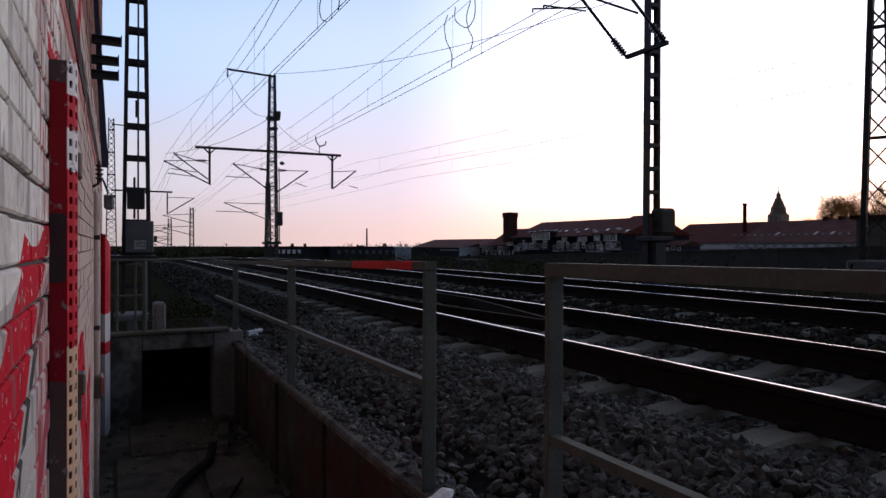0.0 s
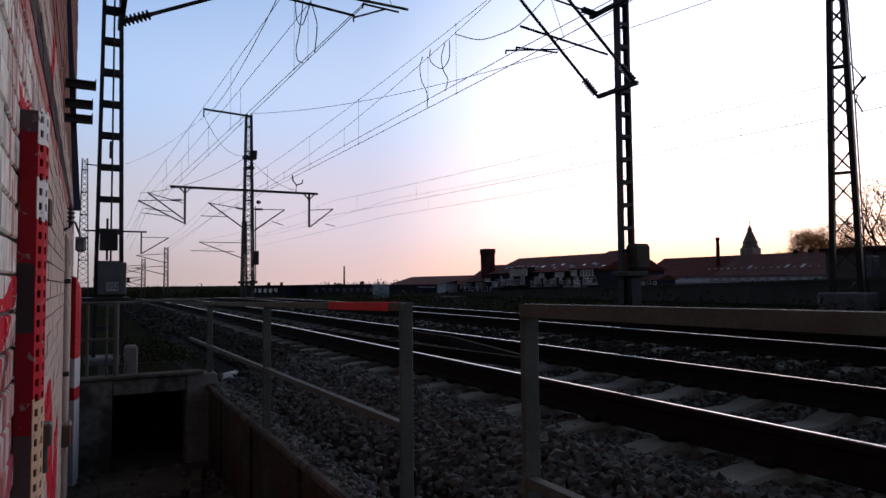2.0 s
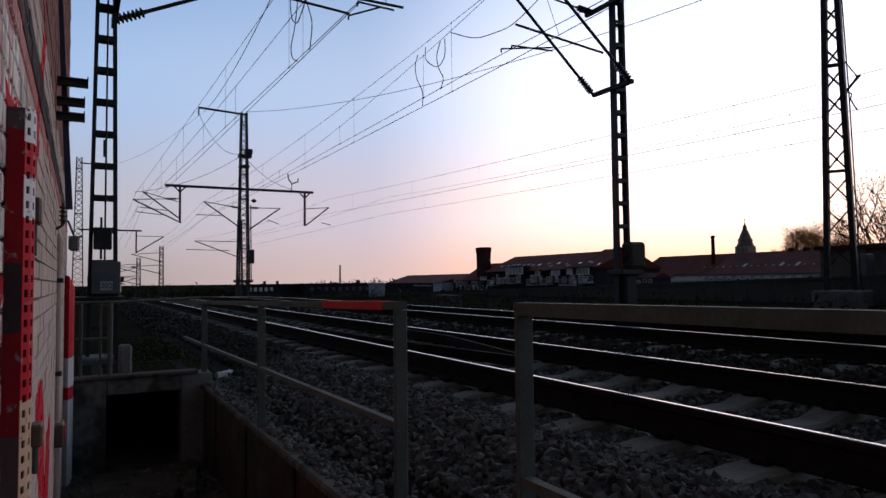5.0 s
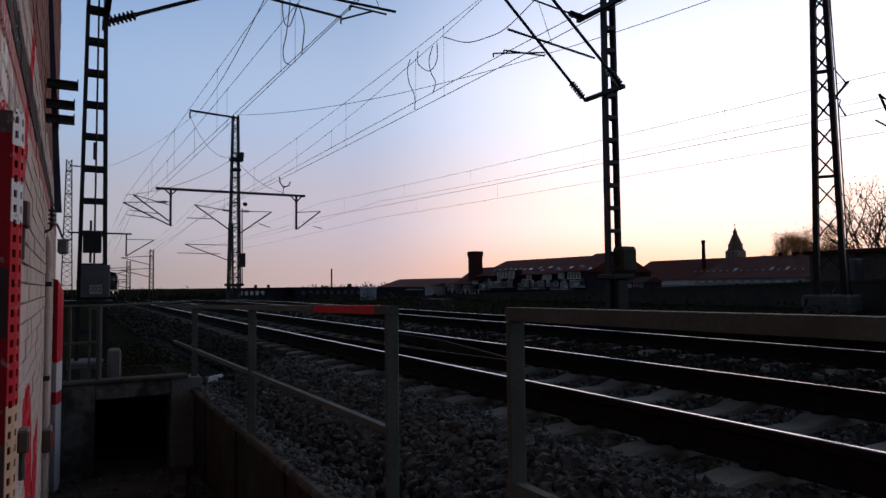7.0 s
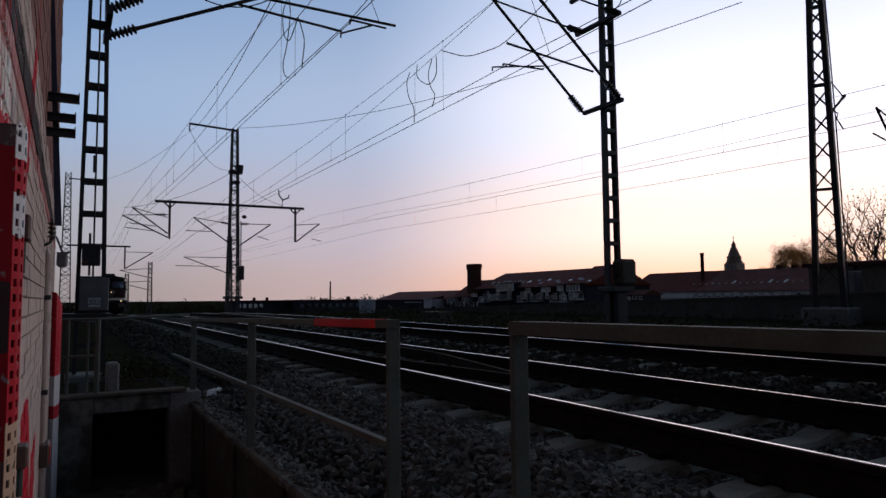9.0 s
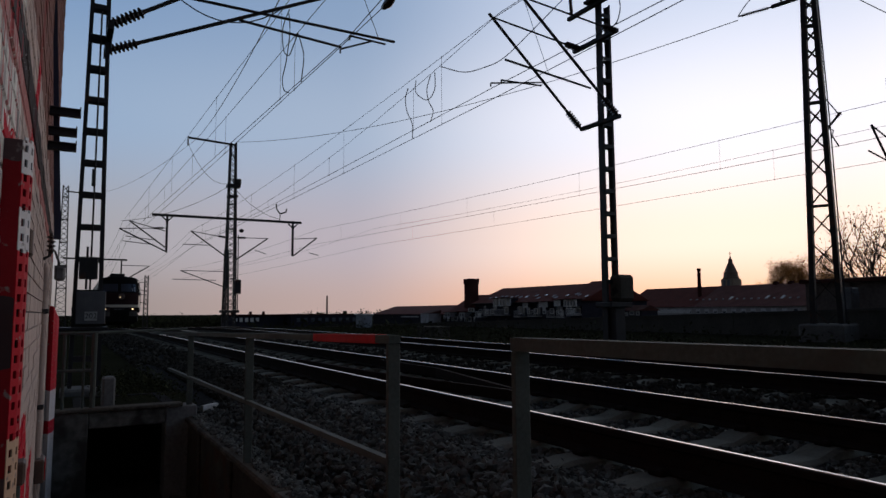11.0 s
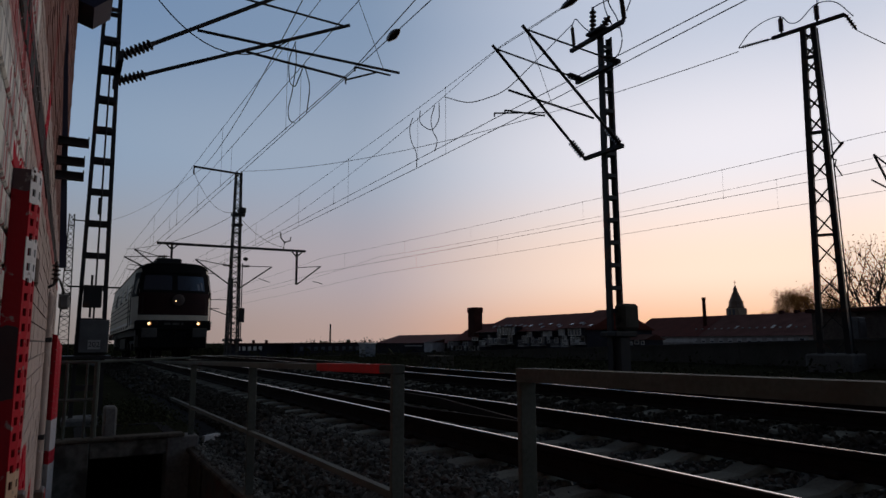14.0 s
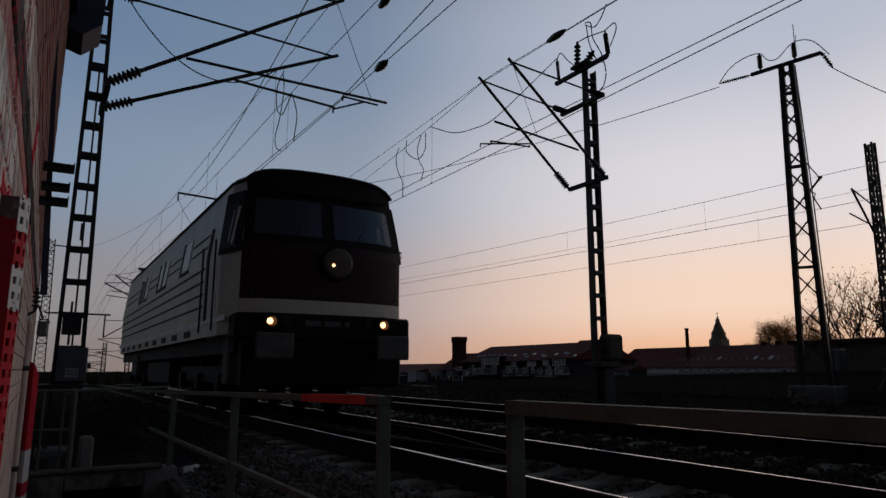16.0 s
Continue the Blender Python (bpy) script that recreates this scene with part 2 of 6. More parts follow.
STEEL = material("dark_steel", (0.035, 0.033, 0.035), 0.6, 0.3, scale=3, fine=40, rust=(0.09, 0.045, 0.03), rust_at=0.62)
WIRE = material("wire_copper", (0.04, 0.04, 0.045), 0.5, 0.6, bump=0)
INSUL = material("brown_porcelain", (0.05, 0.03, 0.025), 0.25, bump=0)
RUSTY = material("rusty_rail", (0.022, 0.016, 0.014), 0.95, 0.0, spec=0.05, scale=8, fine=90)
POLISHED = material("polished_rail", (0.75, 0.74, 0.73), 0.22, 1.0, dark=0.85, light=1.1, scale=4, bump=0.02)
SLEEPER = material("sleeper_concrete", (0.205, 0.21, 0.18), 0.92, spec=0.1, scale=4, fine=55, bump=0.4, tone=0.15)
STONE = material("ballast_stone", (0.082, 0.088, 0.081), 0.8, spec=0.3, scale=9, fine=120, bump=0.4, island=0.65)
STONE_DARK = material("dark_ballast_stone", (0.052, 0.050, 0.042), 0.95, spec=0.08, scale=5, fine=120, bump=0.4, island=0.5)
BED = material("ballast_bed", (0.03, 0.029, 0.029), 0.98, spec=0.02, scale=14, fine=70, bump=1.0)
SOIL = material("dark_soil", (0.027, 0.028, 0.018), 0.98, spec=0.0, scale=1.2, fine=14, bump=0.8)
CONCRETE = material("old_concrete", (0.115, 0.105, 0.088), 0.95, spec=0.05, dark=0.35, scale=2.2, fine=40, bump=0.5, rust=(0.05, 0.045, 0.04), rust_at=0.58)
STREAKED = material("streaked_concrete", (0.16, 0.157, 0.142), 0.92, spec=0.08, dark=0.2, scale=3.2, fine=14, bump=0.6, rust=(0.05, 0.045, 0.04), rust_at=0.55)
STAINED = material("rust_stained_concrete", (0.066, 0.060, 0.051), 0.95, spec=0.05, dark=0.3, scale=2.6, fine=30, bump=0.7, rust=(0.06, 0.036, 0.026), rust_at=0.56, rust_scale=1.7)
PALE_CONCRETE = material("pale_concrete", (0.19, 0.19, 0.185), 0.9, spec=0.1, dark=0.45, scale=1.8, fine=30, bump=0.4)
GALV = material("weathered_rail_steel", (0.090, 0.104, 0.090), 0.75, 0.1, spec=0.25, scale=5, fine=70, rust=(0.066, 0.06, 0.05), rust_at=0.64)
RED_PAINT = material("red_paint", (0.55, 0.012, 0.015), 0.6, spec=0.2, scale=8, fine=60, bump=0.2)
MORTAR = material("mortar", (0.09, 0.08, 0.075), 0.95, scale=6, fine=90, bump=0.5)
WALLPAINT = painted_brick()
BLUEBLACK = material("blue_black_sheet", (0.02, 0.025, 0.06), 0.5, scale=2, bump=0.1)
BROWN = material("brown_enamel", (0.10, 0.055, 0.04), 0.5, scale=20)
GREY_BOX = material("grey_enamel", (0.13, 0.13, 0.135), 0.6, scale=6, fine=50)
WHITE_PAINT = material("white_paint", (0.72, 0.72, 0.70), 0.55, scale=8, bump=0.05)


# ---- mesh helpers ----
class Geo:
    """Collects closed pieces and makes one mesh of them."""

    def __init__(self):
        self.v, self.f = [], []

    def add(self, verts, faces):
        o = len(self.v)
        self.v += [tuple(p) for p in verts]
        self.f += [tuple(i + o for i in q) for q in faces]
        return self

    def box(self, x0, x1, y0, y1, z0, z1, c=0.0):
        if not c:
            v = [(x, y, z) for z in (z0, z1) for y in (y0, y1) for x in (x0, x1)]
            return self.add(v, [(0, 2, 3, 1), (4, 5, 7, 6), (0, 1, 5, 4), (2, 6, 7, 3), (0, 4, 6, 2), (1, 3, 7, 5)])
        bm = bmesh.new()
        bmesh.ops.create_cube(bm, size=1)
        for p in bm.verts:
            p.co = ((x0 + x1) / 2 + p.co.x * (x1 - x0), (y0 + y1) / 2 + p.co.y * (y1 - y0), (z0 + z1) / 2 + p.co.z * (z1 - z0))
        bmesh.ops.bevel(bm, geom=bm.edges[:], offset=c, segments=1, affect="EDGES")
        bm.verts.index_update()
        self.add([p.co for p in bm.verts], [[p.index for p in q.verts] for q in bm.faces])
        bm.free()
        return self

    def beam(self, a, b, w, h, up=(0, 0, 1)):
        """A bar of section w (across) by h (along up) from a to b."""
        a, b = Vector(a), Vector(b)
        d = (b - a).normalized()
        s = d.cross(Vector(up))
        s = s.normalized() if s.length > 1e-4 else Vector((1, 0, 0))
        u = s.cross(d).normalized()
        v = [p + s * i * w / 2 + u * j * h / 2 for p in (a, b) for i, j in ((-1, -1), (1, -1), (1, 1), (-1, 1))]
        return self.add(v, [(3, 2, 1, 0), (4, 5, 6, 7), (0, 1, 5, 4), (1, 2, 6, 5), (2, 3, 7, 6), (3, 0, 4, 7)])

    def lathe(self, a, b, prof, n=8):
        """Rings of (share of the way, radius) from a to b."""
        a, b = Vector(a), Vector(b)
        d = (b - a).normalized()
        s = d.cross(Vector((0, 0, 1)))
        s = s.normalized() if s.length > 1e-3 else Vector((1, 0, 0))
        u = d.cross(s)
        v = [a + (b - a) * t + (s * math.cos(k * math.tau / n) + u * math.sin(k * math.tau / n)) * r for t, r in prof for k in range(n)]
        f = [(i * n + k, i * n + (k + 1) % n, (i + 1) * n + (k + 1) % n, (i + 1) * n + k) for i in range(len(prof) - 1) for k in range(n)]
        f += [tuple(range(n))[::-1], tuple((len(prof) - 1) * n + k for k in range(n))]
        return self.add(v, f)

    def rod(self, a, b, r, n=8):
        return self.lathe(a, b, [(0, r), (1, r)], n)

    def tube(self, pts, r, n=5):
        pts = [Vector(p) for p in pts]
        v, f = [], []
        for i, p in enumerate(pts):
            d = (pts[min(i + 1, len(pts) - 1)] - pts[max(i - 1, 0)]).normalized()
            s = d.cross(Vector((0.03, 0.02, 1)))
            s = s.normalized() if s.length > 1e-3 else Vector((1, 0, 0))
            u = d.cross(s)
            v += [p + (s * math.cos(k * math.tau / n) + u * math.sin(k * math.tau / n)) * r for k in range(n)]
        for i in range(len(pts) - 1):
            f += [(i * n + k, i * n + (k + 1) % n, (i + 1) * n + (k + 1) % n, (i + 1) * n + k) for k in range(n)]
        f += [tuple(range(n))[::-1], tuple((len(pts) - 1) * n + k for k in range(n))]
        return self.add(v, f)

    def insulator(self, a, b, r=0.07, ribs=7):
        prof = [(0, r * 0.35), (0.06, r * 0.4)]
        for i in range(ribs):
            t = 0.1 + 0.8 * i / ribs
            w = 0.8 / ribs
            prof += [(t, r * 0.45), (t + w * 0.3, r), (t + w * 0.55, r * 0.95), (t + w * 0.7, r * 0.45)]
        return self.lathe(a, b, prof + [(0.94, r * 0.4), (1, r * 0.35)], 10)

    def extrude(self, prof, ys, bend=None):
        """A closed section of (x, z) swept along y."""
        n = len(prof)
        v = []
        for y in ys:
            dz = bend(y) if bend else 0
            v += [(x, y, z + dz) for x, z in prof]
        f = [(i * n + k, (i + 1) * n + k, (i + 1) * n + (k + 1) % n, i * n + (k + 1) % n) for i in range(len(ys) - 1) for k in range(n)]
        f += [tuple(range(n)), tuple((len(ys) - 1) * n + k for k in range(n))[::-1]]
        return self.add(v, f)

    def mesh(self, name, mat, smooth=False):
        me = bpy.data.meshes.new(name)
        me.from_pydata(self.v, [], self.f)
        bm = bmesh.new()
        bm.from_mesh(me)
        if len(bm.faces) < 20000:
            bmesh.ops.recalc_face_normals(bm, faces=bm.faces[:])
        bm.to_mesh(me)
        bm.free()
        me.materials.append(mat)
        if smooth:
            me.polygons.foreach_set("use_smooth", [True] * len(me.polygons))
        return me


def part(name, geo, mat, parent, label="", smooth=False):
    ob = new(name, geo if isinstance(geo, bpy.types.Mesh) else geo.mesh(name, mat, smooth))
    ob.parent = parent
    return tagged(ob, label)


def thing(name, label, category, group="", at=(0, 0, 0), kind=""):
    ob = new(name)
    ob.empty_display_size = 0.2
    ob.location = at
    return tagged(ob, label, category, group, kind)


def solid(name, geo, mat, label, category, group="", kind="", smooth=False):
    return tagged(new(name, geo.mesh(name, mat, smooth)), label, category, group, kind)


def fall(y):
    """The line runs level past the camera and drops away beyond."""
    if y <= 25:
        return 0.0
    return -0.0004 * (min(y, 60) - 25) ** 2 - 0.028 * max(min(y, 260) - 60, 0)


def sag(a, b, drop, n=16):
    a, b = Vector(a), Vector(b)
    return [a + (b - a) * (i / n) - Vector((0, 0, drop * 4 * (i / n) * (1 - i / n))) for i in range(n + 1)]


# ---- the large structure ----
TRACK = (3.513, 7.545)       # centre lines
YS = [-60, -30, -12, -6, 0, 6, 12, 18, 25, 30, 35, 40, 45, 50, 55, 60, 75, 90, 110, 140, 200, 260]


def ground():
    """One sheet: the railway's level top, its slopes, and the town's plain to the horizon."""
    prof = [(-4000, -9), (-300, -9), (-60, -9), (-22, -8.6), (-9, -1.4), (-6, -0.5), (-0.64, -0.45), (-0.62, -1.6), (1.2, -1.6), (1.3, -0.46), (8.5, -0.46), (10, -0.5), (14, -0.38), (20.4, -0.15), (21.5, -0.1), (26, -0.4), (40, -8.4), (60, -9), (300, -9), (4000, -9)]
    ys = [-4000, -600, -200, -60, -30, -6, 0, 4, 9.75, 9.8, 12, 18, 25, 30, 35, 40, 45, 50, 55, 60, 75, 90, 110, 140, 200, 260, 420, 700, 1500, 4500]
    v, f = [], []
    n = len(prof)
    for y in ys:
        for x, z in prof:
            if x in (-0.62, 1.2) and y > 9.77:
                z = -0.46
            zz = z + fall(y)
            if y > 420:
                zz = -9 + (z + 9) * 0.0
            v.append((x, y, max(zz, -9)))
    for j in range(len(ys) - 1):
        for i in range(n - 1):
            f.append((j * n + i, j * n + i + 1, (j + 1) * n + i + 1, (j + 1) * n + i))
    solid("ground", Geo().add(v, f), SOIL, "dark weedy soil of the railway embankment and plain", "ground", kind="structure")


ground()


def track(cx, name):
    tr = thing(name, "ballasted railway track with polished rails on concrete sleepers", "railway track", kind="structure")
    for s in (-1, 1):
        x = cx + s * 0.7525
        prof = [(-0.07, -0.17), (0.07, -0.17), (0.07, -0.158), (0.012, -0.135), (0.009, -0.05), (0.035, -0.036), (0.036, -0.006), (0.03, 0), (-0.03, 0), (-0.036, -0.006), (-0.035, -0.036), (-0.009, -0.05), (-0.012, -0.135), (-0.07, -0.158)]
        rail = part("rail", Geo().extrude([(x + a, b) for a, b in prof], YS, fall), RUSTY, tr, "rusty steel rail")
        top = [(x - 0.013, -0.002), (x + 0.013, -0.002), (x + 0.011, 0.003), (x - 0.011, 0.003)]
        part("running_surface", Geo().extrude(top, YS, fall), POLISHED, rail, "polished rail head")
    # concrete sleeper with a hollowed middle and raised rail seats
    g = Geo()
    xs = [-1.3, -1.27, -0.98, -0.62, -0.45, 0.45, 0.62, 0.98, 1.27, 1.3]
    hs = [-0.24, -0.205, -0.172, -0.172, -0.215, -0.215, -0.172, -0.172, -0.205, -0.24]
    v, n = [], len(xs)
    for x, h in zip(xs, hs):
        v += [(x, -0.15, -0.36), (x, -0.12, h - 0.02), (x, -0.09, h), (x, 0.09, h), (x, 0.12, h - 0.02), (x, 0.15, -0.36)]
    f = [(i * 6 + k, (i + 1) * 6 + k, (i + 1) * 6 + (k + 1) % 6, i * 6 + (k + 1) % 6) for i in range(n - 1) for k in range(6)]
    g.add(v, f + [tuple(range(6)), tuple((n - 1) * 6 + k for k in range(6))[::-1]])
    me = g.mesh("sleeper", SLEEPER)
    clip = Geo()
    for s in (-1, 1):
        for k in (-1, 1):
            clip.box(s * 0.7525 + k * 0.1 - 0.035, s * 0.7525 + k * 0.1 + 0.035, -0.05, 0.05, -0.172, -0.135, 0.01)
    mc = clip.mesh("rail_fastening", RUSTY)
    for i in range(-8, 110):
        y = 0.617 + 0.603 * i + (0.12 if cx > 5 else 0)
        ob = part("sleeper", me, SLEEPER, tr)
        ob.location = (cx, y, fall(y) + random.uniform(-0.006, 0.004) - (0.022 if cx > 5 else 0))
        ob.rotation_euler = (0, random.uniform(-0.004, 0.004), random.uniform(-0.012, 0.012))
        if -2 < i < 22:
            part("rail_fastening", mc, RUSTY, ob)
    return tr


for c, nm in zip(TRACK, ("track_near", "track_far")):
    track(c, nm)


def bed_height(x):
    """Ballast section across the line."""
    pts = [(1.26, -0.44), (1.7, -0.33), (2.1, -0.195), (2.30, -0.185), (2.42, -0.210), (4.65, -0.205), (5.1, -0.25), (5.5, -0.30), (5.9, -0.27), (6.25, -0.225), (8.6, -0.22), (9.0, -0.28), (9.8, -0.47)]
    for (a, p), (b, q) in zip(pts, pts[1:]):
        if x <= b:
            return p + (q - p) * max(0, (x - a) / (b - a))
    return pts[-1][1]


def ballast_bed():
    xs = [1.26 + 0.2 * i for i in range(44)]
    ys = sorted(set([-20 + 0.5 * i for i in range(110)] + YS[10:]))
    v = []
    for y in ys:
        for x in xs:
            k = 0.02 * noise.noise((x * 3, y * 3, 0))
            v.append((x, y, bed_height(x) + fall(y) + k - 0.03))
    n = len(xs)
    f = [(j * n + i, j * n + i + 1, (j + 1) * n + i + 1, (j + 1) * n + i) for j in range(len(ys) - 1) for i in range(n - 1)]
    solid("ballast_bed", Geo().add(v, f), BED, "grey crushed-stone track bed under both tracks", "ballast", kind="structure")


ballast_bed()


def ballast_stones(mat, label, places, seed):
    """Loose crushed stone, dense beside the camera and coarser far off: (count, x0, x1, y0, y1, least and largest radius)."""
    bm = bmesh.new()
    bmesh.ops.create_icosphere(bm, subdivisions=1, radius=1)
    bv = np.array([p.co[:] for p in bm.verts])
    bf = np.array([[p.index for p in q.verts] for q in bm.faces])
    bm.free()
    rng = np.random.default_rng(seed)
    V, F, o = [], [], 0
    for count, x0, x1, y0, y1, r0, r1 in places:
        px, py = rng.uniform(x0, x1, count), rng.uniform(y0, y1, count)
        rad = r0 + (r1 - r0) * rng.uniform(0, 1, count) ** 1.5
        for x, y, r in zip(px, py, rad):
            z = bed_height(x) + fall(y) - 0.012 + rng.uniform(-0.01, 0.014)
            # rails and sleeper tops stay clear
            for c in TRACK:
                if abs(x - c) < 1.32:
                    z -= 0.02 if abs(x - c) < 0.99 and c < 5 else (0.004 if c < 5 else -0.012)
                    if c < 5 and abs((y - 0.617 + 0.3015) % 0.603 - 0.3015) < 0.15:
                        z -= 0.09 if abs(x - c) < 0.97 else 0.0
            q = rng.normal(size=4)
            q /= np.linalg.norm(q)
            a, b, c_, d = q
            R = np.array([[1 - 2 * (c_ * c_ + d * d), 2 * (b * c_ - a * d), 2 * (b * d + a * c_)], [2 * (b * c_ + a * d), 1 - 2 * (b * b + d * d), 2 * (c_ * d - a * b)], [2 * (b * d - a * c_), 2 * (c_ * d + a * b), 1 - 2 * (b * b + c_ * c_)]])
            V.append(((bv + rng.uniform(-0.38, 0.38, (12, 3))) * (r * rng.uniform(0.7, 1.3, 3))) @ R.T + (x, y, z))
            F.append(bf + o)
            o += 12
    me = bpy.data.meshes.new("ballast_stones")
    me.from_pydata(np.concatenate(V).tolist(), [], np.concatenate(F).tolist())
    me.materials.append(mat)
    tagged(new("ballast_stones", me), label, "ballast", kind="stuff")


ballast_stones(STONE, "loose blue-grey crushed stone around the sleepers", (
    (1100, 1.27, 1.6, 0.9, 9, 0.014, 0.032), (9500, 1.58, 2.75, 0.9, 6.5, 0.018, 0.036), (7000, 1.27, 4.9, -7.0, 1.4, 0.024, 0.042),
    (7500, 2.75, 4.9, 1.5, 9.0, 0.018, 0.034), (1300, 1.6, 2.8, 6.5, 8.5, 0.02, 0.038)), 5)
ballast_stones(STONE_DARK, "darker brown crushed stone between and along the tracks", (
    (4000, 1.6, 2.8, 8.2, 16, 0.022, 0.042), (2200, 2.8, 4.9, 9, 20, 0.028, 0.045), (2400, 1.3, 4.9, 16, 40, 0.04, 0.07),
    (1500, 4.9, 6.0, -7.0, 2, 0.024, 0.042), (6000, 4.9, 9.5, 2.0, 9, 0.02, 0.038), (4200, 4.9, 9.4, 9, 20, 0.028, 0.045), (2400, 4.9, 9.5, 20, 40, 0.04, 0.07)), 6)


def guard_rails():
    g = thing("check_rail", "pair of thin dark check rails inside the near track", "check rail")
    for pts in (((4.02, 9.6, -0.05), (3.98, 7.8, -0.05), (3.52, 5.45, -0.06)), ((3.0, 10.4, -0.05), (3.12, 7.6, -0.05), (3.46, 5.4, -0.06))):
        b = Geo()
        for a, c in zip(pts, pts[1:]):
            b.beam(a, c, 0.05, 0.10)
        part("rail", b, RUSTY, g)


guard_rails()


def walkway():
    """The sunk path beside the building: floor, retaining wall, end wall with a dark opening."""
    solid("walkway_floor", Geo().box(-0.7, 1.15, -8, 9.9, -1.45, -1.25), CONCRETE, "dark dirty concrete floor of a sunken walkway", "floor", kind="structure")
    for i, (x0, x1, y0, y1) in enumerate(((0.02, 0.86, 7.0, 8.1), (-0.1, 0.5, 5.6, 6.9), (0.55, 1.02, 5.2, 6.8), (-0.15, 0.45, 4.2, 5.5))):
        part_h = 0.02 + 0.012 * i
        sl = Geo().box(x0, x1, y0, y1, -1.252, -1.25 + part_h, 0.01)
        solid("paving_slab", sl, CONCRETE, "worn grey concrete slab on the walkway floor", "slab", "slabs on the walkway")
    # retaining wall with a rounded coping, split by shallow pilasters
    w = thing("wall_retaining", "stained concrete retaining wall below the track bed", "wall", kind="structure")
    part("wall_body", Geo().box(1.11, 1.32, -8, 8.9, -1.45, -0.47), STAINED, w)
    rnd = random.Random(21)
    for i in range(12):
        y0 = -7.9 + 1.4 * i
        dz = rnd.uniform(-0.006, 0.006)
        part("coping_stone", Geo().box(1.075, 1.19, y0, y0 + 1.385, -0.475, -0.418 + dz, 0.014), CONCRETE if i % 4 else STREAKED, w, "worn stained coping stone")
    for i in range(11):
        y0 = -6.5 + 1.4 * i
        part("pilaster", Geo().box(1.085, 1.112, y0 - 0.09, y0 + 0.09, -1.45, -0.476, 0.008), STAINED, w)
    e = thing("wall_end", "concrete end wall with a dark square opening", "wall", kind="structure")
    part("side_wall", Geo().box(-0.7, 0.15, 8.2, 8.5, -1.45, -0.3, 0.01), STREAKED, e)
    part("pier", Geo().box(0.88, 1.2, 8.2, 8.5, -1.45, -0.3, 0.01), PALE_CONCRETE, e, "pale streaked concrete pier")
    part("lintel", Geo().box(0.151, 0.879, 8.21, 8.5, -0.47, -0.3, 0.01), STREAKED, e)
    part("ledge", Geo().box(-0.3, 1.05, 8.16, 8.36, -0.298, -0.262, 0.01), CONCRETE, e)
    # near-black back and sides: the shade inside the opening is put into their colour
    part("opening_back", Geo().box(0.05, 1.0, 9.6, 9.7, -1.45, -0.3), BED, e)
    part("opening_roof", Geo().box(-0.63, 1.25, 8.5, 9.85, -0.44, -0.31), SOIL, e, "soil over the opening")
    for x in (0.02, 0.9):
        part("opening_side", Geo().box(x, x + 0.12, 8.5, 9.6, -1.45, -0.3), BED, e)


def rubble():
    """Broken stone and dirt on the walkway floor and spilled along the wall's top."""
    rng = np.random.default_rng(9)
    g = Geo()
    for _ in range(1300):
        on_wall = rng.random() < 0.65
        x, y = (rng.uniform(1.13, 1.28), rng.uniform(1.5, 8.3)) if on_wall else (rng.uniform(-0.2, 1.05) if rng.random() < 0.5 else rng.uniform(0.75, 1.08), rng.uniform(3.5, 8.1))
        z = -0.425 if on_wall else -1.24
        r = rng.uniform(0.012, 0.032)
        a = rng.normal(size=3)
        a /= np.linalg.norm(a)
        p = Vector((x, y, z))
        d = Vector(a) * r
        g.lathe(p - d, p + d, [(0, r * 0.5), (0.35, r * rng.uniform(0.8, 1.2)), (0.75, r * rng.uniform(0.7, 1.1)), (1, r * 0.3)], 5)
    solid("rubble", g, STONE, "scattered broken stone on the walkway and wall top", "rubble", kind="stuff")
    for a, b, w in (((0.1, 4.3, -1.2), (0.75, 5.9, -1.19), 0.12), ((0.75, 6.6, -1.2), (0.95, 7.9, -1.17), 0.1), ((-0.1, 5.4, -1.19), (0.6, 5.15, -1.2), 0.07)):
        solid("plank", Geo().beam(a, b, w, 0.03), CONCRETE, "dirty dark plank lying on the walkway floor", "plank", "planks on the walkway")


walkway()
rubble()


# ---- the brick building beside the walkway ----
WX = -0.237     # face of the painted wall


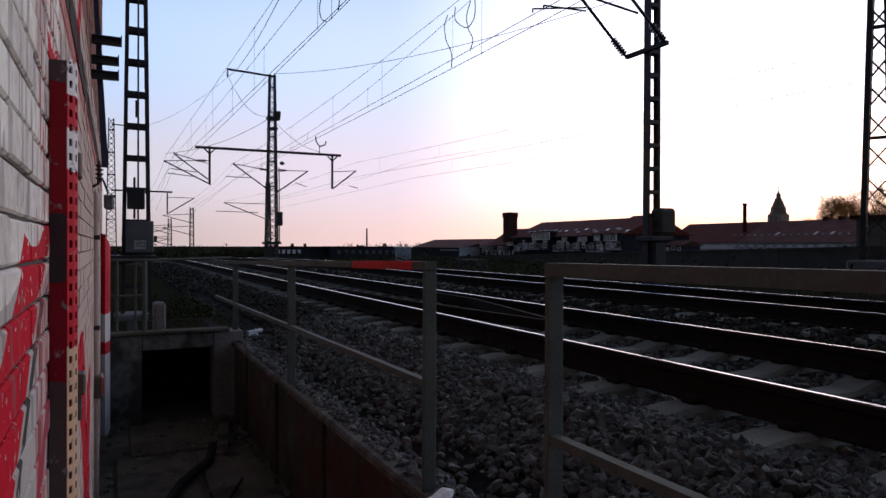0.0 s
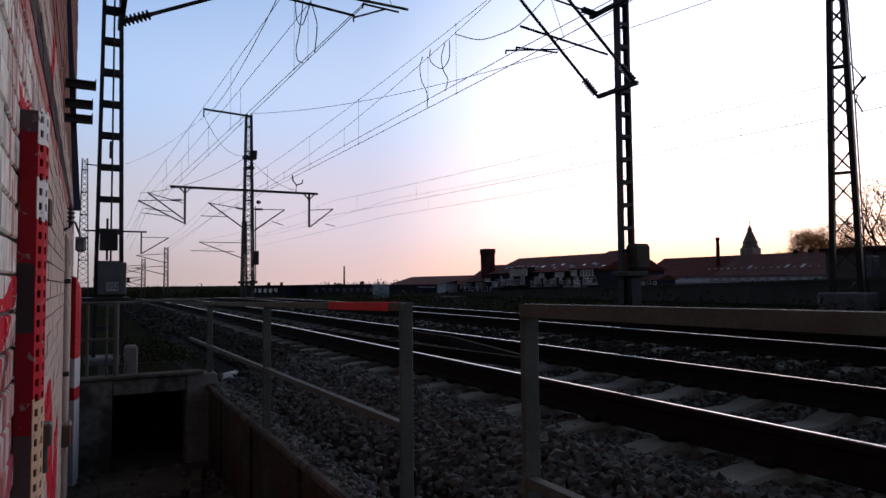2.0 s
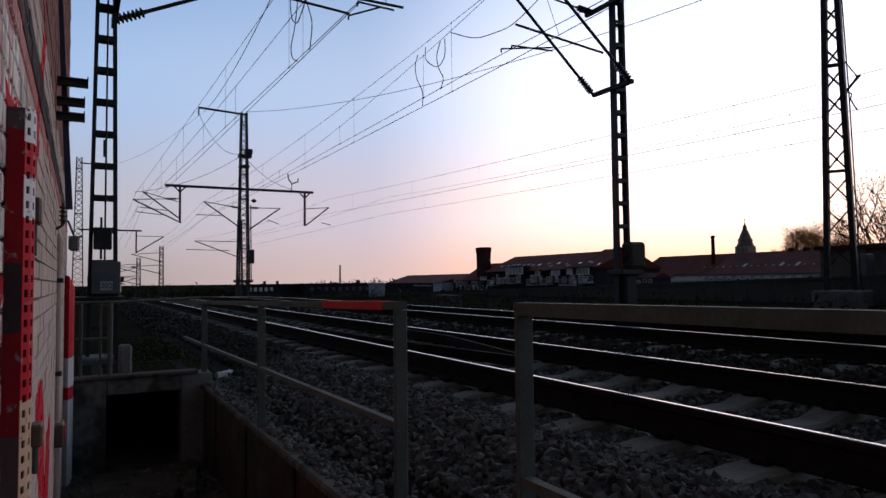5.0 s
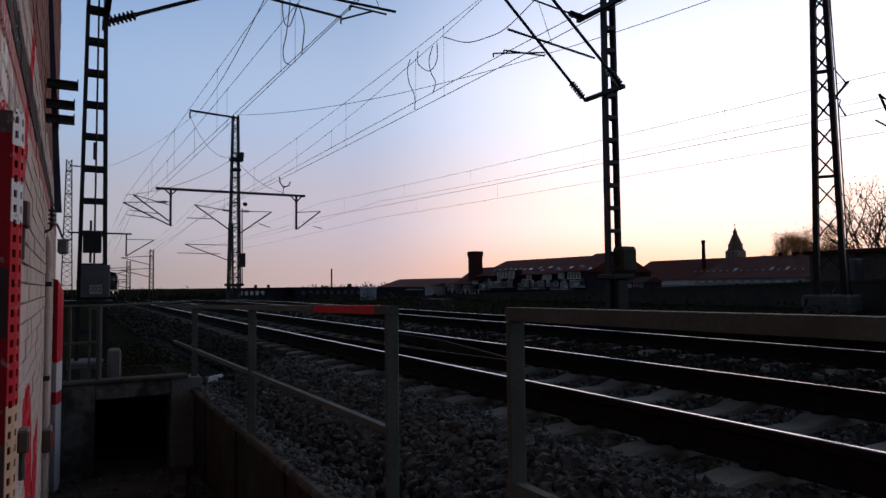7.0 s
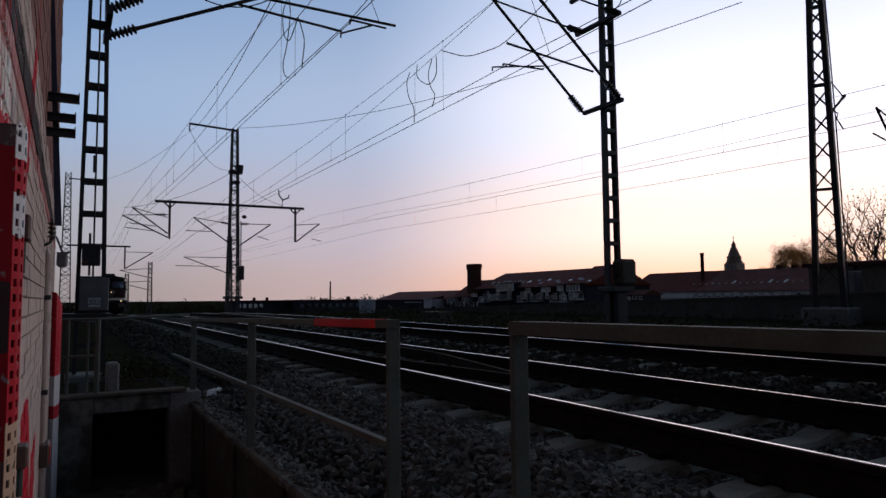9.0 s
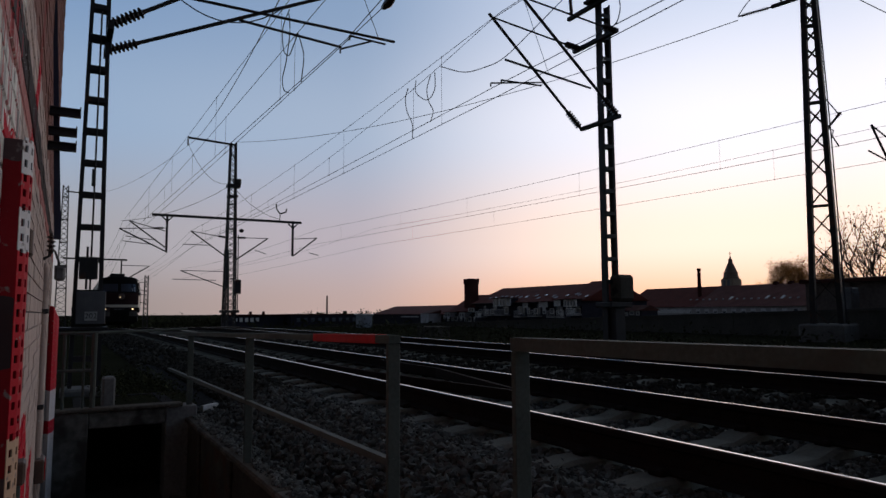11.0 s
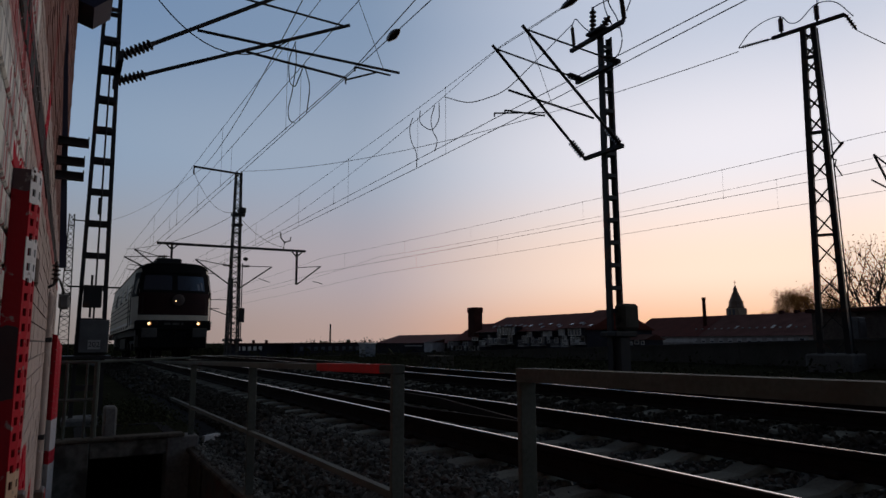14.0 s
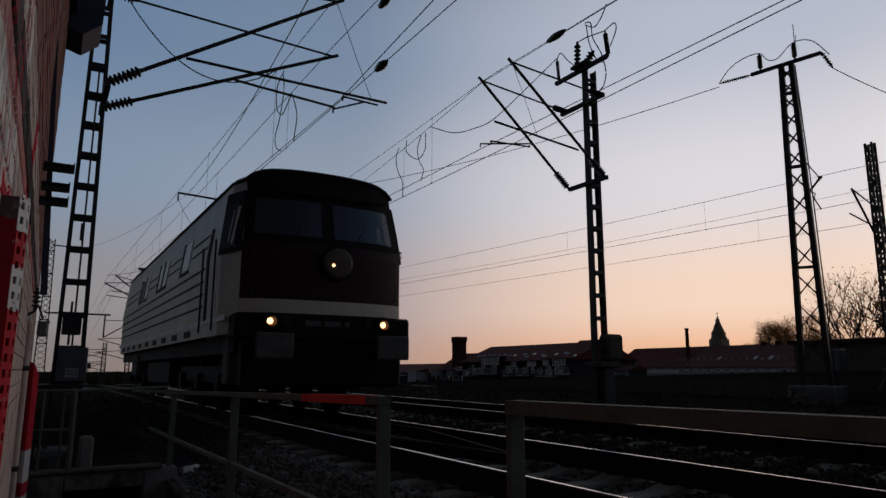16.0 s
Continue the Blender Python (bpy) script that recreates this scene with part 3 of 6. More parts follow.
def building():
    b = thing("wall_building", "whitewashed brick wall covered in red and silver graffiti", "wall", kind="structure")
    # core in dark mortar, so the joints carry their shade as colour
    part("wall_core", Geo().box(-0.62, WX - 0.009, -5, 9.0, -1.45, 4.6), MORTAR, b, "recessed joints, their shade put into a dark mortar")
    part("roof_slab", Geo().box(-3.5, -0.15, -5.2, 9.1, 4.6, 4.78, 0.02), BLUEBLACK, b, "dark roof edge")
    part("back_wall", Geo().box(-3.3, -0.63, 8.7, 9.0, -0.5, 4.6), MORTAR, b)
    L, H, J, K = 0.25, 0.068, 0.0065, 0.0025    # course joints are deep, upright joints are filled with paint
    meshes = []
    rnd = random.Random(4)
    for k in range(6):
        top = H - J + rnd.uniform(-0.0015, 0.0025)
        meshes.append(Geo().box(-0.03, rnd.uniform(-0.001, 0.002), 0, L - K, 0, top, 0.004).mesh("brick", WALLPAINT))
    rest = Geo()
    for r in range(-30, 56):
        z = 0.705 + J / 2 + r * H
        if z < -1.3 or z > 4.5:
            continue
        off = (r % 2) * L / 2 + rnd.uniform(-0.012, 0.012)
        for c in range(-20, 37):
            y = c * L + off
            if y + L > 9.0:
                continue
            if 0.9 < y < 3.1 and -0.15 < z < 1.65:
                ob = part("brick", meshes[rnd.randrange(6)], WALLPAINT, b)
                ob.location = (WX + rnd.uniform(-0.002, 0.002), y, z)
            else:
                dx = rnd.uniform(-0.002, 0.002)
                rest.box(WX - 0.03 + dx, WX + dx, y, y + L - K, z, z + H - J)
    tagged(part("brickwork", rest, WALLPAINT, b), kind="stuff")


building()


def slotted_post():
    """Perforated steel upright fixed to the wall, two columns of slots on its turned faces."""
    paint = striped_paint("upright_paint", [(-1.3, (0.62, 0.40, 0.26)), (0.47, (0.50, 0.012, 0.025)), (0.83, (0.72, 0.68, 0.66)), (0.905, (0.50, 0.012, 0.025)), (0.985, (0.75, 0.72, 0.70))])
    # side bands in darker tones: the shade on these plates is in the colour
    side = striped_paint("upright_shaded_side_paint", [(-1.3, (0.10, 0.07, 0.06)), (0.40, (0.27, 0.010, 0.016)), (0.60, (0.05, 0.035, 0.035)), (0.74, (0.27, 0.010, 0.016)), (1.0, (0.10, 0.06, 0.06))])
    t = thing("slotted_upright", "perforated steel upright with flaking red and white paint", "post")
    top, bot = 1.035, -1.249
    A, B, C = Vector((-0.206, 1.93, 0)), Vector((-0.195, 1.955, 0)), Vector((-0.190, 1.985, 0))
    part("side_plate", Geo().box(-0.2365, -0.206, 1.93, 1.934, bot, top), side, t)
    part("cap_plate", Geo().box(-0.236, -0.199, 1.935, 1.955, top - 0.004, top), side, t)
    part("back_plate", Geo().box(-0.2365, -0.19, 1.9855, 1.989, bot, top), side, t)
    # near-black filler puts in the shade seen through the slots
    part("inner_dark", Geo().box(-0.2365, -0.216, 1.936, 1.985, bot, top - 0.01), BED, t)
    for a, b, nm in ((A, B, "front_plate"), (B, C, "turned_plate")):
        g = Geo()
        d = (b - a)
        nrm = (d.y, -d.x, 0)
        for s0, s1 in ((0, 0.28), (0.72, 1)):
            p, q = a + d * s0, a + d * s1
            g.beam((*p.xy, (top + bot) / 2), (*q.xy, (top + bot) / 2), 0.003, top - bot)
        n = 78
        for i in range(n + 1):
            z = bot + (top - bot) * i / n
            p, q = a + d * 0.28, a + d * 0.72
            g.beam((*p.xy, z), (*q.xy, z), 0.003, 0.0145)
        part(nm, g, paint, t, "perforated painted face")


slotted_post()


def wall_fittings():
    for y, z, h in ((2.60, 0.84, 0.075), (2.9, 0.15, 0.07)):
        t = thing("junction_box", "small brown metal junction box on the brick wall", "box", "boxes on the wall")
        part("body", Geo().box(WX - 0.002, WX + 0.032, y, y + 0.08, z + 0.02, z + h + 0.02, 0.006), BROWN, t)
        part("conduit", Geo().rod((WX + 0.012, y + 0.04, z - 0.07), (WX + 0.012, y + 0.04, z + 0.02), 0.009), GALV, t)
    t = thing("meter_box", "dark rusty box low on the painted wall", "box")
    part("body", Geo().box(WX - 0.002, WX + 0.055, 5.3, 5.5, -0.34, -0.2, 0.008), BROWN, t)
    part("cover", Geo().box(WX + 0.055, WX + 0.06, 5.32, 5.48, -0.325, -0.215), RED_PAINT, t, "red sprayed cover")
    # flood lamp on a bracket
    t = thing("flood_lamp", "small grey flood lamp on a bent wall bracket", "lamp")
    part("bracket", Geo().tube([(WX, 7.5, 1.3), (WX + 0.03, 7.5, 1.27), (-0.165, 7.5, 1.15)], 0.01), STEEL, t)
    part("housing", Geo().box(-0.205, -0.115, 7.42, 7.56, 1.0, 1.13, 0.02), GREY_BOX, t)
    part("visor", Geo().box(-0.205, -0.11, 7.40, 7.42, 1.115, 1.135), GREY_BOX, t)
    t = thing("wall_hook", "dark ribbed insulator hook on the wall", "insulator")
    part("arm", Geo().tube([(WX, 5.0, 1.02), (-0.205, 5.0, 1.04), (-0.2, 5.0, 1.16)], 0.009), STEEL, t)
    part("body", Geo().insulator((-0.2, 5.0, 1.05), (-0.2, 5.0, 1.18), 0.024, 4), INSUL, t)
    # painted sheet leaning off the wall near its end
    t = thing("sheet_panel", "bent steel sheet sprayed red and white at the wall", "panel")
    leaf = striped_paint("panel_paint", [(-1.3, (0.5, 0.5, 0.52)), (-0.42, (0.42, 0.012, 0.03)), (-0.3, (0.55, 0.54, 0.56)), (-0.02, (0.50, 0.012, 0.03)), (0.9, (0.5, 0.48, 0.47))])
    g = Geo()
    prof = [(WX, 7.9), (-0.195, 7.86), (-0.165, 7.95), (-0.15, 8.12), (-0.16, 8.19), (WX, 8.19)]
    v = [(x, y, -1.25) for x, y in prof] + [(x, y, 0.78 - 2.6 * max(0, x + 0.2)) for x, y in prof]
    n = len(prof)
    g.add(v, [(k, (k + 1) % n, n + (k + 1) % n, n + k) for k in range(n)] + [tuple(range(n))[::-1], tuple(range(n, 2 * n))])
    part("sheet", g, leaf, t)
    # dark board hanging outward at the building's end, eave box above
    t = thing("fascia_board", "blue-black board hanging outward from the brick wall", "board")
    v = [(x, y, z) for y in (4.76, 4.785) for x, z in ((-0.252, 2.62), (-0.232, 2.62), (-0.148, 1.118), (-0.184, 1.118))]
    part("board", Geo().add(v, [(0, 1, 2, 3), (7, 6, 5, 4), (0, 4, 5, 1), (1, 5, 6, 2), (2, 6, 7, 3), (3, 7, 4, 0)]), BLUEBLACK, t)
    t = thing("eave_box", "dark boxed eave end above the wall", "eave")
    part("casing", Geo().add([(-0.5, 8.4, 4.5), (-0.28, 8.4, 4.44), (-0.08, 8.4, 4.38), (0.1, 8.4, 4.55), (0.12, 8.4, 5.1), (-0.5, 8.4, 5.1), (-0.5, 9.0, 4.5), (-0.28, 9.0, 4.44), (-0.08, 9.0, 4.38), (0.1, 9.0, 4.55), (0.12, 9.0, 5.1), (-0.5, 9.0, 5.1)],
                             [(0, 1, 2, 3, 4, 5), (11, 10, 9, 8, 7, 6)] + [(k, k + 6, (k + 1) % 6 + 6, (k + 1) % 6) for k in range(6)]), BLUEBLACK, t)
    for z, x1 in ((1.84, -0.085), (1.725, -0.10), (1.64, -0.10)):
        t = thing("steel_bracket", "dark steel beam stub projecting from the wall", "bracket", "brackets on the wall")
        part("web", Geo().box(-0.25, x1, 4.7, 4.708, z - 0.019, z + 0.019), STEEL, t)
        for k in (-1, 1):
            part("flange", Geo().box(-0.25, x1, 4.68, 4.73, z + k * 0.019 - 0.003, z + k * 0.019 + 0.003), STEEL, t)
        part("end_plate", Geo().box(x1, x1 + 0.006, 4.68, 4.73, z - 0.022, z + 0.034), STEEL, t)
    t = thing("conduit", "thin painted conduit running down the brick wall", "pipe")
    part("pipe", Geo().tube([(WX, 5.4, 1.02), (WX + 0.01, 5.4, 0.98), (WX + 0.01, 5.4, -1.2)], 0.022, 10), WALLPAINT, t, smooth=True)
    for z in (0.7, 0.1):
        part("clamp", Geo().box(WX, WX + 0.036, 5.365, 5.435, z, z + 0.03, 0.004), STEEL, t)


wall_fittings()


# ---- railings ----
def railing():
    post = Geo().box(-0.03, 0.03, -0.011, 0.011, -0.45, 0.56, 0.004).mesh("post", GALV)
    for group_y, ends in (((3.07, 5.62, 8.3), (3.055, 11.9)), ((2.14, -0.4, -3.0), (-3.05, 2.155))):
        t = thing("railing", "weathered flat steel railing along the retaining wall", "railing", "railings beside the track")
        for y in group_y:
            ob = part("post", post, GALV, t)
            ob.location = (1.13, y, -0.021 * max(0, y - 3.07) if ends[0] > 0 else 0.016 + 0.0105 * (2.14 - y))
        tilt = -0.021 if ends[0] > 0 else -0.0105
        y0, y1 = ends
        zt = 0.58 if ends[0] > 0 else 0.594 + 0.0105 * (y1 - y0)
        part("top_rail", Geo().beam((1.13, y0, zt), (1.13, y1, zt + tilt * (y1 - y0)), 0.056, 0.036 if ends[0] > 0 else 0.041), GALV, t)
        y2 = min(y1, 9.9)
        tilt = min(tilt, -0.021) if ends[0] > 0 else 0.0
        part("lower_rail", Geo().beam((1.122, y0, 0.06), (1.122, y2, 0.06 + tilt * 0.6 * (y2 - y0)), 0.035, 0.03), GALV, t)
        if ends[0] > 0:
            part("paint_mark", Geo().beam((1.13, 3.2, 0.577), (1.13, 4.05, 0.559), 0.060, 0.040), RED_PAINT, t, "patch of bright red spray paint")
    t = thing("end_railing", "thin grey tube railing at the walkway's end", "railing")
    for x, r in ((-0.09, 0.016), (0.09, 0.012), (0.18, 0.026)):
        part("post", Geo().rod((x, 8.27, -0.27), (x, 8.27, 0.5), r), GALV, t)
    for z in (0.5, 0.12):
        part("tube", Geo().rod((-0.25, 8.27, z), (0.2, 8.27, z), 0.016), GALV, t)
    part("top_tube", Geo().rod((0.2, 8.27, 0.5), (1.13, 8.6, 0.52), 0.014), GALV, t)
    solid("concrete_bollard", Geo().box(0.29, 0.42, 8.7, 8.95, -0.47, 0.0, 0.02), PALE_CONCRETE, "short grey concrete block beside the railing", "block")
    solid("litter", Geo().add([(1.32, 8.55, -0.43), (1.52, 8.6, -0.43), (1.5, 8.72, -0.42), (1.3, 8.68, -0.43), (1.33, 8.57, -0.36), (1.5, 8.61, -0.345), (1.49, 8.7, -0.35), (1.32, 8.67, -0.37)],
                              [(3, 2, 1, 0), (4, 5, 6, 7), (0, 1, 5, 4), (1, 2, 6, 5), (2, 3, 7, 6), (3, 0, 4, 7)]), WHITE_PAINT, "crumpled white plastic scrap on the ballast", "litter")
    bag = Geo()
    bag.lathe((0.98, 2.86, -0.415), (1.2, 2.98, -0.40), [(0, 0.01), (0.2, 0.035), (0.5, 0.03), (0.75, 0.04), (1, 0.012)], 7)
    solid("litter", bag, WHITE_PAINT, "crumpled white bag on the retaining wall", "litter")
    hose = Geo().tube([(0.05, 4.6, -1.18), (0.12, 5.2, -1.17), (0.35, 5.9, -1.17), (0.62, 6.4, -1.17), (0.7, 6.9, -1.2)], 0.035, 8)
    solid("hose", hose, BED, "black hose lying on the walkway slabs", "hose", smooth=True)


railing()


# ---- overhead line masts ----
def ladder_mast(name, x, y, z0, z1, w0, w1, label, step=0.475, d=0.16, rung=0.075, first=0.03):
    """Two channel posts joined by flat battens on both faces."""
    t = thing(name, label, "mast", "overhead line masts", at=(x, y, 0))
    half = lambda z: (w0 + (w1 - w0) * (z - z0) / (z1 - z0)) / 2
    for s in (-1, 1):
        g = Geo()
        f = 0.048
        for a, b in ((0, -d / 2), (0, d / 2)):
            g.beam((s * (half(z0) - f / 2), b, z0), (s * (half(z1) - f / 2), b, z1), f, 0.012, up=(0, 1, 0))
        g.beam((s * half(z0), 0, z0), (s * half(z1), 0, z1), d, 0.012, up=(1, 0, 0))
        part("post", g, STEEL, t)
    z = z0 + first
    while z < z1:
        for b in (-1, 1):
            h = half(z)
            ob = part("batten", Geo().box(-h + 0.01, h - 0.01, b * (d / 2 + 0.01) - 0.004, b * (d / 2 + 0.01) + 0.004, z - rung / 2, z + rung / 2), STEEL, t)
        z += step
    return t


def lattice_mast(name, x, y, z0, z1, w0, w1, label, bays=12, leg=0.08, bar=0.03, turn=0.0, flat=None):
    """Four angle legs with crossed bracing on each face."""
    t = thing(name, label, "mast", "overhead line masts", at=(x, y, 0))
    t.rotation_euler = (0, 0, radians(turn))
    half = lambda z: (w0 + (w1 - w0) * (z - z0) / (z1 - z0)) / 2
    corner = lambda i, z: Vector(((1, 1, -1, -1)[i] * half(z), (1, -1, -1, 1)[i] * half(z), z))
    if flat is not None:
        # narrow in depth, wide across, braced in pairs on its two broad faces
        ca, sa, square = math.cos(radians(flat)), math.sin(radians(flat)), corner
        def corner(i, z):
            p = square(i, z)
            u, v = p.x * 0.35, p.y * 1.13
            return Vector((u * ca - v * sa, u * sa + v * ca, z))
    for i in range(4):
        g = Geo()
        g.beam(corner(i, z0), corner(i, z1), leg, leg, up=(0, 1, 0))
        part("leg", g, STEEL, t)
    rest = Geo()
    # bays shrink with the width where the mast is flat
    grow = [half(z0 + (z1 - z0) * (k + 0.5) / bays) if flat is not None else 1.0 for k in range(bays)]
    levels = [z0 + (z1 - z0) * sum(grow[:k]) / sum(grow) for k in range(bays + 1)]
    for i in range(4):
        j = (i + 1) % 4
        for k in range(bays):
            if flat is not None and i % 2:
                continue
            a, b = levels[k], levels[k + 1]
            if flat is not None:
                b -= 0.2 * (b - a)
            for p, q, w in ((corner(i, a), corner(j, b), bar), (corner(j, a), corner(i, b), bar)) + (((corner(i, a), corner(j, a), bar * 2),) if k % 4 == 0 else ()):
                if y < 50:
                    part("brace", Geo().beam(p, q, w, w * 0.5), STEEL, t)
                else:
                    rest.beam(p, q, w, w * 0.5)
    if y >= 50:
        tagged(part("bracing", rest, STEEL, t), kind="stuff")
    return t


def curve(pts, n=6):
    """A smooth line through the points."""
    P = [Vector(p) for p in pts]
    P = [P[0] * 2 - P[1]] + P + [P[-1] * 2 - P[-2]]
    out = []
    for a, b, c, d in zip(P, P[1:], P[2:], P[3:]):
        for i in range(n):
            s = i / n
            out.append(0.5 * (2 * b + (c - a) * s + (2 * a - 5 * b + 4 * c - d) * s * s + (3 * b - a - 3 * c + d) * s ** 3))
    return out + [P[-2]]


def rel(t, p):
    return Vector(p) - t.location


def cantilever(t, y, foot, tip, tie, stay, steady, drop=None, r=0.033):
    """Bracket tube with its insulator, tie, stay and steady arm; points as (x, z)."""
    P = lambda q: rel(t, (q[0], y, q[1]))
    a, b = Vector((foot[0], 0, foot[1])), Vector((tip[0], 0, tip[1]))
    d = (b - a).normalized()
    m = a + d * 0.58
    part("insulator", Geo().insulator(P(foot), P((m.x, m.z)), 0.085), INSUL, t)
    part("bracket_tube", Geo().rod(P((m.x, m.z)), P((b.x + d.x * 0.1, b.z + d.z * 0.1)), r), STEEL, t)
    if tie:
        c = Vector((tie[0], 0, tie[1]))
        e = (b - c).normalized()
        q = c + e * 0.5
        part("insulator", Geo().insulator(P(tie), P((q.x, q.z)), 0.078), INSUL, t)
        part("tie", Geo().rod(P((q.x, q.z)), P(tip), r * 0.62), STEEL, t)
    if stay:
        part("stay_tube", Geo().rod(P(stay[0]), P(stay[1]), r * 0.75), STEEL, t)
    if steady:
        g = Geo().rod(P(steady[0]), P(steady[1]), r * 0.55)
        s1 = steady[1]
        g.rod(P(s1), P((s1[0], s1[1] - 0.08)), r * 0.5)
        part("steady_arm", g, STEEL, t)
    if drop:
        part("hanger", Geo().rod(P(drop[0]), P(drop[1]), 0.006, 5), WIRE, t)


def mast_a():
    t = ladder_mast("catenary_mast", 0.185, 11.4, -0.45, 6.95, 0.41, 0.22, "dark steel ladder-type overhead line mast beside the walkway")
    part("footing", Geo().box(-0.3, 0.3, -0.3, 0.3, -0.75, -0.35, 0.03), PALE_CONCRETE, t)
    part("base_plate", Geo().box(-0.36, 0.27, -0.3, 0.25, 0.465, 0.51, 0.005), STEEL, t)
    box = part("number_panel", Geo().box(-0.15, 0.23, -0.16, -0.10, 0.55, 1.02, 0.008), GREY_BOX, t, "grey panel with a mast number plate")
    part("lug", Geo().box(-0.2, -0.155, -0.14, -0.1, 0.72, 0.8, 0.004), STEEL, box)
    part("lug", Geo().box(0.235, 0.28, -0.14, -0.1, 0.72, 0.8, 0.004), STEEL, box)
    part("number_plate", Geo().box(-0.035, 0.125, -0.168, -0.161, 0.60, 0.73, 0.002), material("plate_white", (0.45, 0.45, 0.44), 0.5, scale=10), box, "pale plate")
    cu = bpy.data.curves.new("mast_number", "FONT")
    cu.body, cu.size, cu.extrude = "202", 0.105, 0.001
    cu.align_x, cu.align_y = "CENTER", "CENTER"
    cu.materials.append(material("number_black", (0.02, 0.02, 0.02), 0.6))
    tx = new("number", cu)
    tx.parent, tx.location, tx.rotation_euler = box, (0.045, -0.1705, 0.665), (radians(90), 0, 0)
    part("switch_box", Geo().box(-0.13, 0.11, -0.2, -0.1, 1.19, 1.50, 0.012), STEEL, t)
    part("earth_rod", Geo().rod((0.02, -0.13, 1.0), (0.02, -0.13, 5.2), 0.013).rod((-0.03, -0.13, 1.05), (-0.03, -0.13, 1.66), 0.016).rod((0.0, -0.13, 2.55), (0.0, -0.13, 2.8), 0.02), STEEL, t)
    part("cross_beam", Geo().box(0.09, 0.17, -0.6, 0.72, 4.77, 4.91), STEEL, t)
    part("top_beam", Geo().box(0.06, 0.14, -0.6, 0.72, 6.6, 6.72), STEEL, t)
    cantilever(t, 10.92, (0.30, 4.87), (3.88, 7.26), (0.2, 6.72), ((1.37, 5.53), (4.86, 5.53)), ((4.68, 5.45), (4.0, 5.47)), ((3.85, 7.2), (4.55, 5.53)))
    cantilever(t, 12.0, (0.28, 4.85), (4.21, 6.74), (0.2, 6.88), ((2.36, 5.82), (4.26, 5.70)), ((4.9, 5.95), (4.24, 5.66)))
    part("jumper", Geo().tube([rel(t, p) for p in sag((0.55, 12.0, 6.85), (3.0, 11.5, 5.98), 0.75, 14)], 0.011), WIRE, t)


mast_a()


def mast_c():
    t = ladder_mast("catenary_mast", 10.68, 11.75, -0.5, 7.9, 0.37, 0.31, "dark steel ladder-type mast between the tracks and the bank", step=0.52, rung=0.085, first=0.3)
    part("footing", Geo().box(-0.4, 0.4, -0.4, 0.4, -0.8, -0.3, 0.04), CONCRETE, t)
    part("cabinet", Geo().box(-0.02, 0.50, -0.28, 0.05, 0.92, 1.52, 0.07), CONCRETE, t, "grey concrete counterweight block")
    part("cabinet_bracket", Geo().box(-0.3, 0.35, -0.32, 0.2, 0.78, 0.9, 0.02), STEEL, t)
    part("tension_weight", Geo().box(-0.12, 0.2, -0.25, 0.0, -0.3, 0.77, 0.02), STEEL, t)
    for z, y0, y1 in ((5.0, -0.72, 0.55), (6.97, -0.72, 0.75), (7.85, -0.88, 0.92)):
        part("cross_beam", Geo().box(-0.31, -0.21, y0, y1, z - 0.045, z + 0.045, 0.006), STEEL, t)
    cantilever(t, 12.3, (10.4, 5.02), (7.9, 7.22), (10.45, 6.97), None, ((9.25, 5.95), (7.85, 5.70)))
    cantilever(t, 11.1, (10.42, 5.02), (7.85, 7.16), (10.5, 6.97), ((7.4, 5.74), (9.65, 5.52)), ((8.3, 5.35), (7.3, 5.30)), ((7.9, 7.1), (8.5, 5.65)))
    part("beam_plate", Geo().box(-0.42, -0.18, -0.35, 0.2, 7.9, 7.97, 0.01), STEEL, t)
    for a, b, r, k in (((10.42, 12.54, 7.85), (10.42, 12.6, 8.51), 0.05, 9), ((10.42, 11.86, 7.97), (10.42, 11.83, 8.63), 0.085, 5), ((10.42, 11.62, 7.9), (10.4, 11.27, 8.15), 0.10, 4), ((10.42, 10.82, 7.82), (10.42, 10.9, 8.49), 0.06, 9)):
        part("post_insulator", Geo().insulator(rel(t, a), rel(t, b), r, k), INSUL, t)
    for pts in (((10.42, 12.6, 8.51), (10.42, 12.45, 8.6), (10.42, 12.2, 8.3), (10.42, 11.9, 8.0)),
                ((10.42, 11.83, 8.62), (10.42, 11.5, 8.6), (10.42, 11.2, 8.55), (10.42, 10.91, 8.5), (10.42, 10.6, 8.55), (10.42, 10.55, 8.35), (10.42, 10.75, 8.04)),
                ((10.42, 11.55, 9.0), (10.42, 11.35, 8.9), (10.42, 11.3, 8.5), (10.42, 11.05, 8.0), (10.42, 10.92, 7.5), (10.42, 11.0, 7.2), (10.42, 11.15, 7.1)),
                ((10.42, 11.5, 8.9), (10.42, 11.42, 8.4), (10.42, 11.2, 7.9), (10.42, 11.0, 7.75)),
                ((10.3, 10.69, 9.03), (10.35, 10.95, 8.8), (10.42, 11.25, 8.75), (10.42, 11.55, 8.95))):
        part("jumper", Geo().tube([rel(t, p) for p in curve(pts)], 0.014), WIRE, t, smooth=True)


mast_c()


